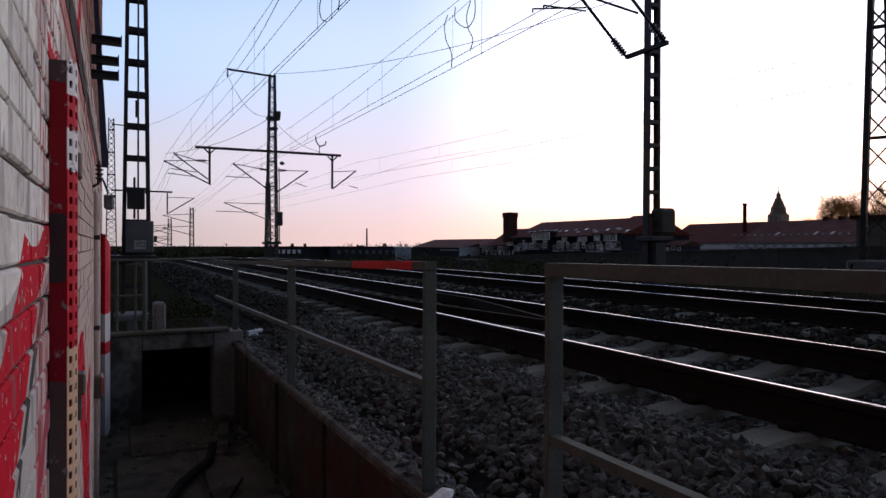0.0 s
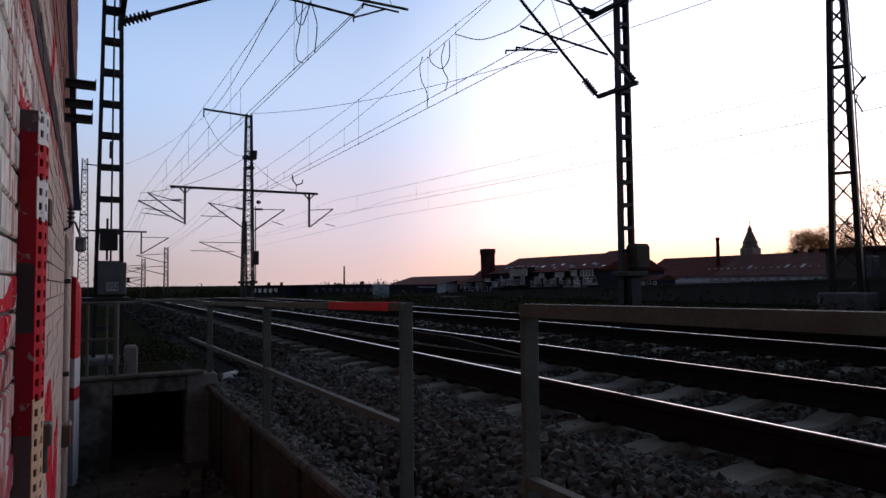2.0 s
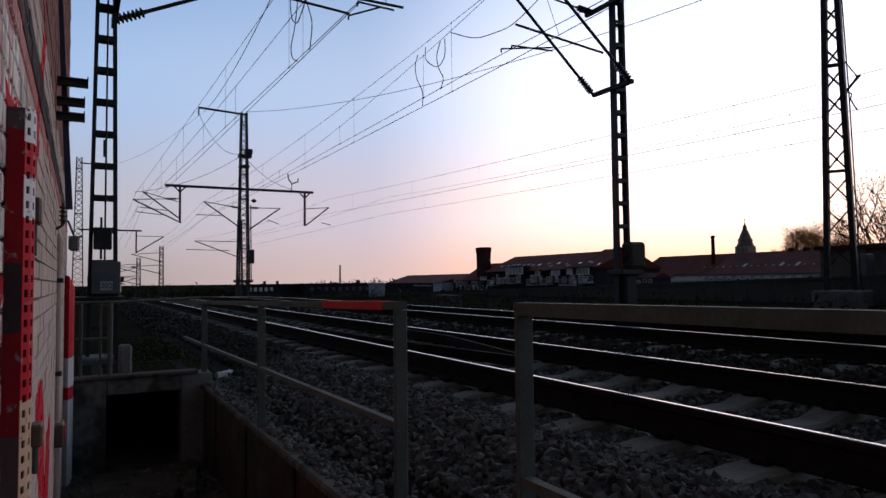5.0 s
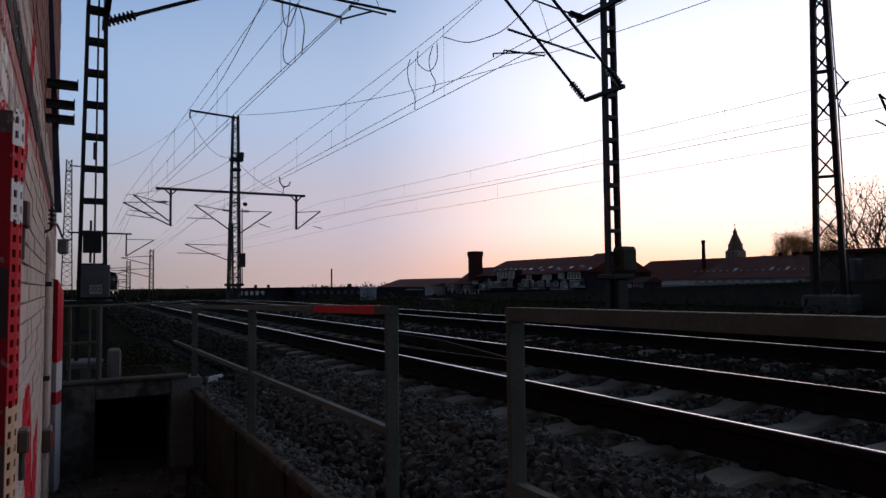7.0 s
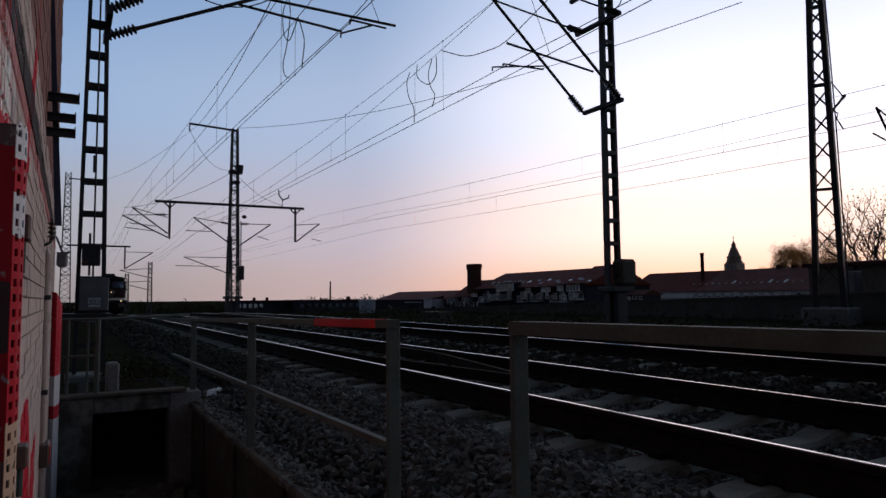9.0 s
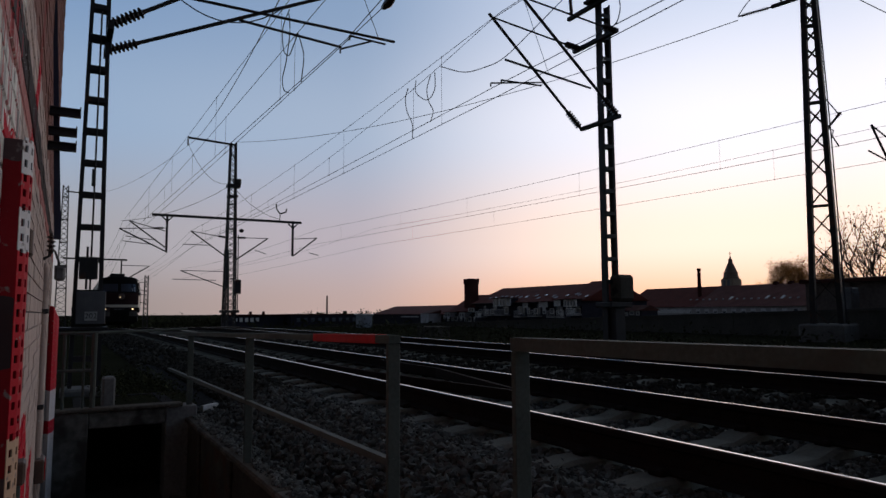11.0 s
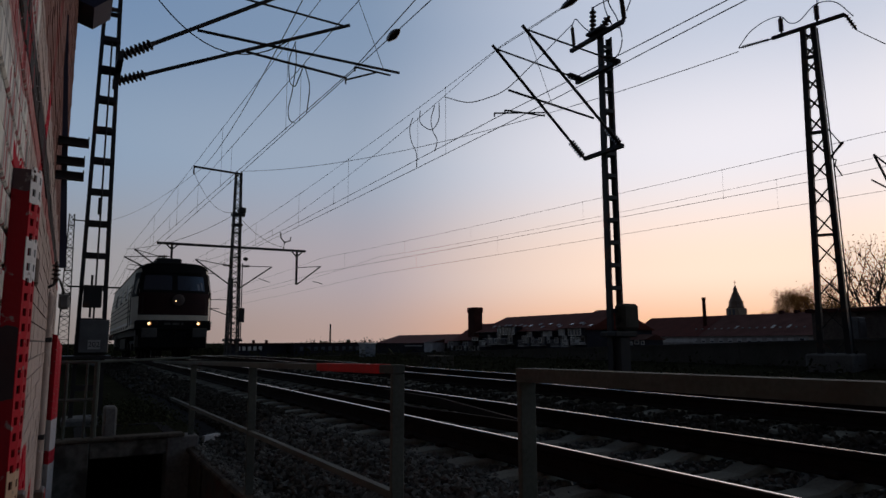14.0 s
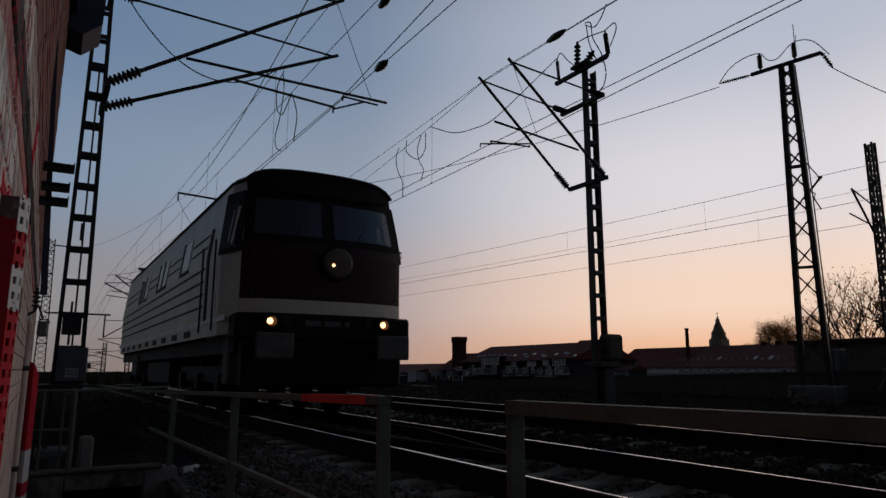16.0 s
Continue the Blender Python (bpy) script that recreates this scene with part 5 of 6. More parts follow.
def tree(x, y, z0, h, spread, seed, label, leaves=700, tilt=0.0):
    rnd = random.Random(seed)
    t = thing("tree", label, "tree", "trees behind the parapet", at=(x, y, z0))
    wood, tips = Geo(), []

    def grow(p, d, length, r, depth):
        pts, q = [p], p
        for _ in range(4):
            d = (d + Vector((rnd.uniform(-0.22, 0.22), rnd.uniform(-0.22, 0.22), rnd.uniform(-0.06, 0.12)))).normalized()
            q = q + d * length / 4
            pts.append(q)
        for a, b, k in zip(pts, pts[1:], range(4)):
            wood.lathe(a, b, [(0, r * (1 - 0.12 * k)), (1, r * (1 - 0.12 * (k + 1)))], 5 if depth < 2 else 3)
        if depth == 5:
            tips.append(q)
            return
        if depth >= 3:
            tips.append(pts[2])
        for k in range(3 if depth else 5):
            start = pts[rnd.choice((2, 3, 4))] if depth else pts[rnd.choice((2, 3, 4, 4))]
            ang = rnd.uniform(0, math.tau)
            out = Vector((math.cos(ang) * spread, math.sin(ang) * spread, rnd.uniform(0.25, 0.9)))
            grow(start, (d * 0.7 + out * 0.75).normalized(), length * rnd.uniform(0.58, 0.78), r * 0.55, depth + 1)

    grow(Vector((0, 0, 0)), Vector((tilt, 0, 1)), h * 0.36, h * 0.022, 0)
    part("trunk", wood, BARK, t)
    rng = np.random.default_rng(seed)
    V, F, o = [], [], 0
    for _ in range(leaves):
        q = np.array(tips[rnd.randrange(len(tips))]) + rng.normal(size=3) * h * 0.018
        a, b = rng.normal(size=3), rng.normal(size=3)
        a *= h * 0.0045 / np.linalg.norm(a)
        b *= h * 0.0032 / np.linalg.norm(b)
        V += [q - a, q + b, q + a, q - b]
        F.append((o, o + 1, o + 2, o + 3))
        o += 4
    me = bpy.data.meshes.new("leaves")
    me.from_pydata([tuple(v) for v in V], [], F)
    me.materials.append(LEAF)
    tagged(part("crown", me, LEAF, t, "thin brown spring leaves"), kind="stuff")


tree(45, 22.5, -6, 16.6, 0.8, 11, "bare-branched tree with thin brownish leaves", 1800)
tree(49, 28.0, -7, 12.5, 0.9, 12, "bare-branched tree with thin brownish leaves", 3000)
tree(136, 89.3, -9, 23, 1.1, 13, "rounded leafy tree glowing brown at dusk", 30000)
tree(137, 84.5, -9, 22, 1.1, 14, "rounded leafy tree glowing brown at dusk", 30000)
tree(42, 16.5, -6, 14.6, 0.9, 16, "bare-branched tree with thin brownish leaves", 1000)
for i, (tx, ty, th) in enumerate(((60, 176, 8.6), (64.5, 172, 8.9), (72, 176, 9.4), (54, 180, 8.3))):
    tree(tx, ty, -8.0, th, 0.9, 30 + i, "small distant dark tree on the skyline", 500)


def gable(g, x0, x1, y0, y1, z0, ze, zr, over=0.4):
    """Roof prism with its ridge along y."""
    xm = (x0 + x1) / 2
    v = [(x0 - over, y0, ze), (xm, y0, zr), (x1 + over, y0, ze), (x0 - over, y1, ze), (xm, y1, zr), (x1 + over, y1, ze)]
    g.add(v, [(0, 2, 1), (3, 4, 5), (0, 1, 4, 3), (1, 2, 5, 4), (2, 0, 3, 5)])
    return g


def window(parent, x, y, z, w, h):
    """A white-framed window proud of a wall that faces -x."""
    fr = part("window", Geo().box(x - 0.06, x, y, y + w, z, z + 0.1).box(x - 0.06, x, y, y + w, z + h - 0.1, z + h).box(x - 0.06, x, y, y + 0.1, z + 0.1, z + h - 0.1).box(x - 0.06, x, y + w - 0.1, y + w, z + 0.1, z + h - 0.1), FRAME, parent)
    part("pane", Geo().box(x - 0.03, x - 0.005, y + 0.1, y + w - 0.1, z + 0.1, z + h - 0.1), PANE, fr)
    # most windows get a white panel over the upper pane
    if int(y * 7.3 + z * 3.1) % 3 != 0:
        part("blind", Geo().box(x - 0.05, x - 0.035, y + 0.12, y + w - 0.12, z + h * 0.4, z + h - 0.1), FRAME, fr, "white panel over the upper pane")


def terrace(t, y, z, w, h, bays, depth=1.0):
    """A glazed white bay: corner posts, transom, panes and a projecting flat roof."""
    x = 60 - depth
    d = part("bay", Geo().box(x + 0.12, 60.5, y + 0.05, y + w - 0.05, z, z + h - 0.05), PLASTER_DARK, t)
    g = Geo().box(x, x + 0.1, y, y + w, z + h - 0.16, z + h).box(x, x + 0.1, y, y + w, z, z + 0.1)
    for i in range(bays + 1):
        yy = y + (w - 0.12) * i / bays
        g.box(x, x + 0.1, yy, yy + 0.12, z + 0.1, z + h - 0.16)
    part("frame", g, FRAME, d, "white glazing frame")
    for i in range(bays):
        yy = y + (w - 0.12) * i / bays
        part("pane", Geo().box(x + 0.05, x + 0.07, yy + 0.12, yy + (w - 0.12) / bays, z + 0.1, z + h - 0.16), FRAME if (i * 3 + int(y)) % 3 == 0 else PANE, d)
    part("cover", Geo().box(x - 0.35, 60.4, y - 0.15, y + w + 0.15, z + h, z + h + 0.1), ROOF_DARK, d)


def balcony(t, y, z, w, solid_front):
    b = part("balcony", Geo().box(58.8, 60, y, y + w, z - 0.15, z), PLASTER, t)
    g = Geo().box(58.78, 58.84, y, y + w, z + 0.75, z + 0.83)
    if solid_front:
        g.box(58.79, 58.83, y, y + w * 0.5, z + 0.1, z + 0.55)
    for i in range(int(w / 0.25) + 1):
        g.box(58.79, 58.83, y + i * 0.25, y + i * 0.25 + 0.05, z, z + 0.75)
    part("balustrade", g, FRAME if solid_front else PLASTER, b)
    part("door", Geo().box(59.95, 60.0, y + 0.3, y + w * 0.55, z, z + 1.7), PANE, b)


def apartment_building():
    t = thing("apartment_building", "long blue-grey apartment house with a dark red roof and white balconies", "building")
    part("wall", Geo().box(60, 72, 68.9, 95.5, -9, 2.1), PLASTER_DARK, t)
    roof = part("roof", gable(Geo(), 60, 72, 68.6, 96, 0, 2.1, 4.72), ROOF_RED, t)
    part("roof_step", gable(Geo(), 60.6, 71.4, 68.45, 73.5, 0, 2.25, 4.98), ROOF_RED, roof)
    part("gutter", Geo().box(59.45, 59.6, 68.6, 96, 2.02, 2.12), STEEL, roof)
    rnd = random.Random(2)
    for y, z, w, h, n in ((83.9, 1.6, 4.6, 1.2, 5), (68.9, 1.35, 2.6, 0.95, 4), (75.0, 1.3, 1.9, 0.75, 3), (72.2, 1.4, 1.3, 0.85, 2), (94.3, 0.72, 1.8, 0.65, 2), (79.6, 1.3, 1.2, 0.7, 1)):
        terrace(t, y, z, w, h, n)
    for y, z, w in ((85.4, 0.25, 2.6), (88.6, 0.25, 2.5), (69.0, 0.3, 1.8), (71.2, 0.0, 1.6), (73.2, 0.0, 1.8), (77.5, 0.1, 1.9), (81.2, 0.0, 1.6), (91.8, -0.05, 1.8)):
        balcony(t, y, z, w, rnd.random() < 0.6)
    for i in range(14):
        y = 69.2 + i * 1.85
        for z in (0.35, -1.7, -3.9):
            if rnd.random() < 0.75:
                window(t, 60, y, z, rnd.choice((0.7, 0.9, 1.2)), rnd.choice((0.8, 1.1)))
    for i in range(17):
        y = 69.5 + i * 1.5 + rnd.uniform(-0.5, 0.5)
        w = rnd.uniform(0.35, 0.6)
        k = rnd.choice((0.9, 1.5, 1.9))
        part("skylight", Geo().beam((59.9 + k, y, 2.25 + k * 0.41), (60.4 + k, y, 2.455 + k * 0.41), w, 0.08), FRAME_DIM if i % 3 else PANE, roof)
    # lower wing, its gable and the square chimney
    t = thing("brick_hall", "low dark hall with a red roof and a square chimney", "building")
    part("wall", Geo().box(61, 72, 96.2, 140, -9, 0.3), PLASTER_DARK, t)
    part("roof", gable(Geo(), 61, 72, 105.5, 140, 0, 0.3, 2.05), ROOF_RED, t)
    part("gable_roof", gable(Geo(), 61, 70, 96.2, 105.5, 0, 0.8, 3.75), ROOF_RED, t)
    part("chimney", Geo().box(61.5, 63.2, 99.4, 101.4, 0, 5.6).box(61.4, 63.3, 99.3, 101.5, 5.6, 6.5), ROOF_DARK, t, "square brick chimney")
    part("vent_pipe", Geo().lathe((65.5, 103.6, 3.4), (65.5, 103.6, 4.3), [(0, 0.2), (0.6, 0.2), (0.7, 0.32), (1, 0.1)], 8), STEEL, t)
    for i in range(11):
        y = 96.8 + i * 1.5
        window(t, 61, y, rnd.choice((-0.9, -0.6)), rnd.choice((0.7, 1.1)), 0.8)
    for y, w in ((98.9, 1.9), (103.8, 2.0)):
        b = part("dormer", Geo().box(60.0, 61.4, y, y + w, -0.2, 0.62), FRAME_DIM, t, "pale dormer")
        part("pane", Geo().box(59.96, 60.0, y + 0.25, y + w * 0.45, -0.05, 0.45), PANE, b)
        part("pane", Geo().box(59.96, 60.0, y + w * 0.58, y + w - 0.25, -0.05, 0.45), PANE, b)
        part("cover", Geo().box(59.8, 61.5, y - 0.1, y + w + 0.1, 0.62, 0.72), ROOF_DARK, b)
    an = part("annex", Geo().box(58.5, 61, 109.0, 112.3, -3, 0.45), FRAME_DIM, t, "white annex")
    part("roof", Geo().add([(58.3, 108.9, 0.45), (58.3, 112.4, 0.45), (61, 112.4, 0.45), (61, 108.9, 0.45), (61, 108.9, 1.1), (61, 112.4, 1.1)], [(0, 1, 2, 3), (0, 4, 5, 1), (0, 3, 4), (1, 5, 2), (3, 2, 5, 4)]), ROOF_DARK, an)
    part("canopy", Geo().box(58.2, 58.5, 113, 120, -0.25, -0.1), FRAME_DIM, an)

    t = thing("garden_house", "small dark house with white windows behind the parapet", "building")
    part("wall", Geo().box(63, 66, 61.4, 64.6, -9, 0.75), PLASTER_DARK, t)
    part("roof", gable(Geo(), 63, 66, 61.2, 64.8, 0, 0.75, 1.45), ROOF_DARK, t)
    for y, z, w in ((61.6, 0.15, 0.6), (62.5, 0.2, 0.8), (63.6, 0.1, 0.7)):
        window(t, 63, y, z, w, 0.5)


apartment_building()


def church_hall():
    t = thing("long_hall", "long red-roofed hall with rows of small skylights", "building")
    part("wall", Geo().box(110, 126, 70, 112, -9, 1.45), PLASTER, t)
    roof = part("roof", gable(Geo(), 110, 126, 69, 92.5, 0, 1.45, 5.75), ROOF_WORN, t, "worn grey-red tiles")
    part("roof_dark", gable(Geo(), 110, 126, 92.5, 112.5, 0, 1.45, 5.75), ROOF_RED, t, "dark red tiles")
    part("wall_band", Geo().box(109.85, 109.99, 93.5, 111.5, 0.25, 0.95), FRAME, t, "pale rendered band")
    for i in range(16):
        y = 72.0 + i * 1.55
        big = 1.5 if i in (2, 4, 9) else 0.5
        part("skylight", Geo().beam((112.2, y, 2.86), (112.2 + 0.7 * big, y, 2.86 + 0.358 * big), 0.5 if big > 1 else 0.32, 0.12), FRAME if i in (2, 4, 9, 12) else PLASTER, roof)
    for i in range(20):
        window(t, 110, 70.6 + i * 2.05, 0.2, 1.0, 0.85)
    part("stack", Geo().lathe((114, 94.3, 3.5), (114, 94.3, 9.4), [(0, 0.42), (0.9, 0.34), (0.92, 0.42), (1, 0.42)], 10), ROOF_DARK, t, "thin round chimney")
    for y in (74, 76.5, 79.5):
        part("ridge_vent", Geo().box(117.6, 118.4, y, y + 0.8, 5.4, 6.2), ROOF_DARK, roof)
    t = thing("church_tower", "small stone church tower with a curved cap and finial", "tower")
    cx, cy = 121.0, 92.0
    part("shaft", Geo().box(cx - 1.5, cx + 1.5, cy - 1.5, cy + 1.5, -9, 7.3, 0.2), STONE_OLD, t)
    part("cap", Geo().lathe((cx, cy, 7.3), (cx, cy, 12.1), [(0, 1.6), (0.05, 1.66), (0.08, 1.46), (0.24, 1.42), (0.27, 1.5), (0.31, 1.24), (0.48, 0.95), (0.62, 0.66), (0.64, 0.72), (0.67, 0.48), (0.8, 0.42), (0.82, 0.48), (0.87, 0.28), (0.93, 0.16), (1, 0.06)], 8), SLATE, t)
    part("finial", Geo().rod((cx, cy, 11.9), (cx, cy, 13.0), 0.05).beam((cx, cy - 0.3, 12.6), (cx, cy + 0.3, 12.6), 0.08, 0.08), STEEL, t)
    for k in (-0.5, 0.5):
        part("louvre", Geo().box(cx - 1.53, cx - 1.5, cy + k - 0.3, cy + k + 0.3, 5.6, 7.0), PANE, t)


church_hall()


def skyline():
    t = thing("town_house", "distant low house with a row of pale windows", "building")
    part("wall", Geo().box(36, 50, 172, 180, -8, 0.0), PLASTER_DARK, t)
    part("roof", Geo().box(35.6, 50.4, 171.6, 180.4, 0.0, 0.35), ROOF_DARK, t)
    for i in range(5):
        part("window", Geo().box(37.2 + i * 1.35, 38.0 + i * 1.35, 171.9, 172, -1.5, -0.5), FRAME, t)
    for x in (37, 41.5, 44.8):
        part("chimney", Geo().box(x, x + 0.6, 174, 174.6, 0.3, 1.1), ROOF_DARK, t)
    t = thing("town_house", "distant long flat-roofed building", "building")
    part("wall", Geo().box(50.5, 70, 168, 176, -8, 0.15), PLASTER_DARK, t)
    part("roof", Geo().box(50.2, 70.3, 167.7, 176.3, 0.15, 0.4), ROOF_DARK, t)
    for i in range(9):
        part("window", Geo().box(52 + i * 1.9, 52.9 + i * 1.9, 167.9, 168, -1.6, -0.6), PANE, t)
    t = thing("chimney_pole", "thin distant chimney pole on the skyline", "chimney")
    part("pole", Geo().lathe((60.4, 169.0, -4), (60.4, 169.0, 5.2), [(0, 0.3), (1, 0.2)], 8), STEEL, t)


skyline()


# ---- the diesel locomotive ----
CREAM = material("cream_paint", (0.54, 0.50, 0.42), 0.5, dark=0.8, scale=1.5, fine=30, bump=0.08)
MAROON = material("maroon_paint", (0.022, 0.002, 0.003), 0.55, spec=0.25, dark=0.8, scale=1.5, fine=30, bump=0.05)
BLACK = material("black_paint", (0.006, 0.006, 0.007), 0.7, spec=0.15, scale=2, fine=30, bump=0.05)
ROOF_GREY = material("roof_grey", (0.028, 0.028, 0.03), 0.75, spec=0.2, scale=2, fine=30, bump=0.1)
BUFFER = material("worn_buffer_steel", (0.085, 0.083, 0.08), 0.6, 0.2, scale=5, spec=0.3)
SCREEN = glass("cab_glass", (0.012, 0.015, 0.032), 0.05)
LENS = material("lamp_lens", (0.10, 0.075, 0.068), 0.55, spec=0.25, scale=9, bump=0)
HEADLIGHT = glow("headlight", (1.0, 0.62, 0.30), 7.0)
HALO = glow("halo_glow", (1.0, 0.42, 0.14), 0.08)
# pale glass: the sky's reflection is painted into its base colour
SKY_PALE_GLASS = material("painted_sky_side_glass", (0.20, 0.21, 0.235), 0.35, spec=0.5, scale=3, bump=0)
SIDE_GLASS = material("dark_side_glass", (0.03, 0.032, 0.038), 0.5, spec=0.05, scale=3, bump=0)
LEN = 15.6


def side(z):
    """Half width of the body at height z."""
    return 1.45 if z < 2.5 else 1.45 - 0.119 * (z - 2.5)


def nose(u, z):
    """How far the front stands back at share u of the width and height z."""
    return 0.20 * abs(u) ** 3 + (0 if z < 2.58 else (z - 2.58) * 0.27)


def crown(u):
    """Roof height across the cab."""
    return 3.80 - 0.06 * u * u - 0.16 * abs(u) ** 9


def patch(u0, u1, z0, z1, out, n=10, m=4, roof=False):
    """A skin on the front, standing out from it."""
    v, f = [], []
    for k in (0, 1):
        for j in range(m + 1):
            for i in range(n + 1):
                u = u0 + (u1 - u0) * i / n
                zt = crown(u) if roof else z1
                z = z0 + (zt - z0) * j / m
                v.append((u * side(min(z, 3.34)) * 0.89, nose(u, z) - (out if k == 0 else -0.01), z))
    w = (n + 1) * (m + 1)
    for j in range(m):
        for i in range(n):
            a = j * (n + 1) + i
            f += [(a, a + 1, a + n + 2, a + n + 1), (w + a, w + a + n + 1, w + a + n + 2, w + a + 1)]
    ring = [i for i in range(n + 1)] + [j * (n + 1) + n for j in range(1, m + 1)] + [m * (n + 1) + i for i in range(n - 1, -1, -1)] + [j * (n + 1) for j in range(m - 1, 0, -1)]
    for a, b in zip(ring, ring[1:] + ring[:1]):
        f.append((a, w + a, w + b, b))
    return Geo().add(v, f)


def flank(s, ys, z0, z1, out, back=0.0):
    """A skin on the tapering cab side, its front edge leaning with the nose."""
    v, f = [], []
    for z in (z0, (z0 + z1) / 2, z1):
        n0 = nose(1, z)
        for k, y in enumerate(ys):
            yy = max(y, n0 + back)
            x = side(min(z, 3.34)) * (0.89 + 0.11 * min(1, max(0, (yy - n0) / (0.8 - n0))))
            v += [(s * (x + out), yy, z), (s * (x - 0.02), yy, z)]
    n = len(ys)
    for j in range(2):
        for k in range(n - 1):
            a, b = (j * n + k) * 2, (j * n + n + k) * 2
            f += [(a, a + 2, b + 2, b), (a + 1, b + 1, b + 3, a + 3)]
    for k in range(n - 1):
        a, b = k * 2, (2 * n + k) * 2
        f += [(a, a + 1, a + 3, a + 2), (b, b + 2, b + 3, b + 1)]
    for j in range(2):
        a, b = j * n * 2, (j + 1) * n * 2
        c, d = a + 2 * n - 2, b + 2 * n - 2
        f += [(a, b, b + 1, a + 1), (c, c + 1, d + 1, d)]
    return Geo().add(v, f)


def locomotive():
    t = thing("locomotive", "cream-sided diesel locomotive with a maroon front and lit headlights", "locomotive")
    # body shell: side walls and rounded roof, following the front's outline
    sec = [(-side(z), z, -1) for z in (1.22, 1.9, 2.5, 2.62, 3.54)]
    sec += [(u * side(3.34), crown(u), u) for u in (-0.95, -0.85, -0.7, -0.5, -0.25, 0, 0.25, 0.5, 0.7, 0.85, 0.95)]
    sec += [(side(z), z, 1) for z in (3.54, 2.62, 2.5, 1.9, 1.22)]
    stations = [None, 0.8, 2.0, 4.0, 8.0, 12.0, LEN - 0.8, LEN - 0.25, LEN]
    def shell(k0, k1, mat, name, grow=0.0, label=""):
        v, f = [], []
        for s in stations:
            for x, z, u in sec[k0:k1]:
                y = nose(u, z) + 0.005 if s is None else s
                sh = 0.0 if s is None or s < LEN - 0.3 else (0.03 if s < LEN else 0.12)
                v.append((x * (0.89 if s is None else 1 - sh * 0.6), y, z - sh * max(z - 2.5, 0) * 0.6))
        n = k1 - k0
        for j in range(len(stations) - 1):
            for i in range(n - 1):
                f.append((j * n + i, j * n + i + 1, (j + 1) * n + i + 1, (j + 1) * n + i))
        if k1 - k0 == len(sec):
            f.append(tuple((len(stations) - 1) * n + i for i in range(n)))
        return part(name, Geo().add(v, f), mat, t, label)
    left = shell(0, 6, CREAM, "side_panel", label="ribbed cream side")
    right = shell(15, 21, CREAM, "side_panel", label="ribbed cream side")
    roof = shell(5, 16, ROOF_GREY, "roof", label="dark grey rounded roof")
    for sg in (-1, 1):
        part("gutter", Geo().tube([(sg * 1.19, 0.5, 3.60), (sg * 1.325, 0.85, 3.57), (sg * 1.33, 4.0, 3.57), (sg * 1.33, LEN - 0.8, 3.57)], 0.03, 6), BLACK, roof)
    part("rear_wall", Geo().box(-1.36, 1.36, LEN - 0.02, LEN + 0.01, 1.22, 3.0, 0.01), MAROON, t)
    front = part("front", patch(-1, 1, 1.5, 3.6, 0.0, 18, 12, roof=True), MAROON, t, "maroon curved cab front")
    part("window_band", patch(-0.995, 0.995, 2.60, 3.36, 0.006, 18, 8, roof=True), BLACK, front, "black window band")
    part("windscreen", patch(-0.90, -0.10, 2.70, 3.28, 0.014, 10, 4), SCREEN, front)
    part("windscreen", patch(0.06, 0.88, 2.70, 3.28, 0.014, 10, 4), SCREEN, front)
    part("stripe", patch(-1, 1, 1.53, 1.73, 0.008, 16, 1), CREAM, front, "cream waist stripe")
    # light seen through the cab, painted as two pale strips on the windscreen
    for u in (0.66, 0.78):
        part("quarter_light", patch(u, u + 0.06, 2.73, 2.98 if u < 0.7 else 3.04, 0.018, 2, 2), SKY_PALE_GLASS, front, "pale strip painted for light seen through the cab")
    part("visor", Geo().beam((-1.0, 0.2, 3.40), (1.0, 0.2, 3.40), 0.05, 0.03), BLACK, front)
    for x in (-0.55, 0.45):
        part("wiper", Geo().rod((x, 0.02, 2.7), (x + 0.25, 0.16, 3.05), 0.008, 5), BLACK, front)
    us = [-1 + 0.1 * i for i in range(21)]
    part("roof_lip", Geo().tube([(u * 1.36 * 0.91, nose(u, crown(u)) - 0.01, crown(u) - 0.01) for u in us], 0.032, 6), ROOF_GREY, roof, "projecting roof lip")
    # round top lamp
    lamp = part("top_lamp", Geo().lathe((0.11, 0.03, 2.31), (0.11, -0.09, 2.31), [(0, 0.27), (0.8, 0.265), (1, 0.245)], 24), BLACK, t, "round central headlamp")
    part("lens", Geo().lathe((0.11, -0.088, 2.31), (0.11, -0.12, 2.31), [(0, 0.24), (0.6, 0.2), (1, 0.08)], 24), LENS, lamp)
    part("bulb", Geo().lathe((0.02, -0.11, 2.27), (0.015, -0.135, 2.27), [(0, 0.028), (1, 0.02)], 12), HEADLIGHT, lamp, "lit bulb")
    # buffer beam
    beam = part("buffer_beam", Geo().box(-1.38, 1.38, -0.02, 0.4, 1.14, 1.515, 0.04), BLACK, t, "black buffer beam")
    part("apron", Geo().box(-1.25, 1.25, 0.0, 0.3, 0.45, 1.14, 0.05), BLACK, t)
    for x in (-0.89, 0.89):
        h = part("headlamp", Geo().lathe((x, 0.0, 1.40), (x, -0.07, 1.40), [(0, 0.13), (0.7, 0.13), (1, 0.115)], 16), BLACK, t)
        # the headlight's halo is put in as a weak glow of the reflector
        part("reflector", Geo().lathe((x + 0.02, -0.066, 1.40), (x + 0.02, -0.072, 1.40), [(0, 0.075), (1, 0.07)], 16), HALO, h, "reflector with the lamp's halo put in as glow")
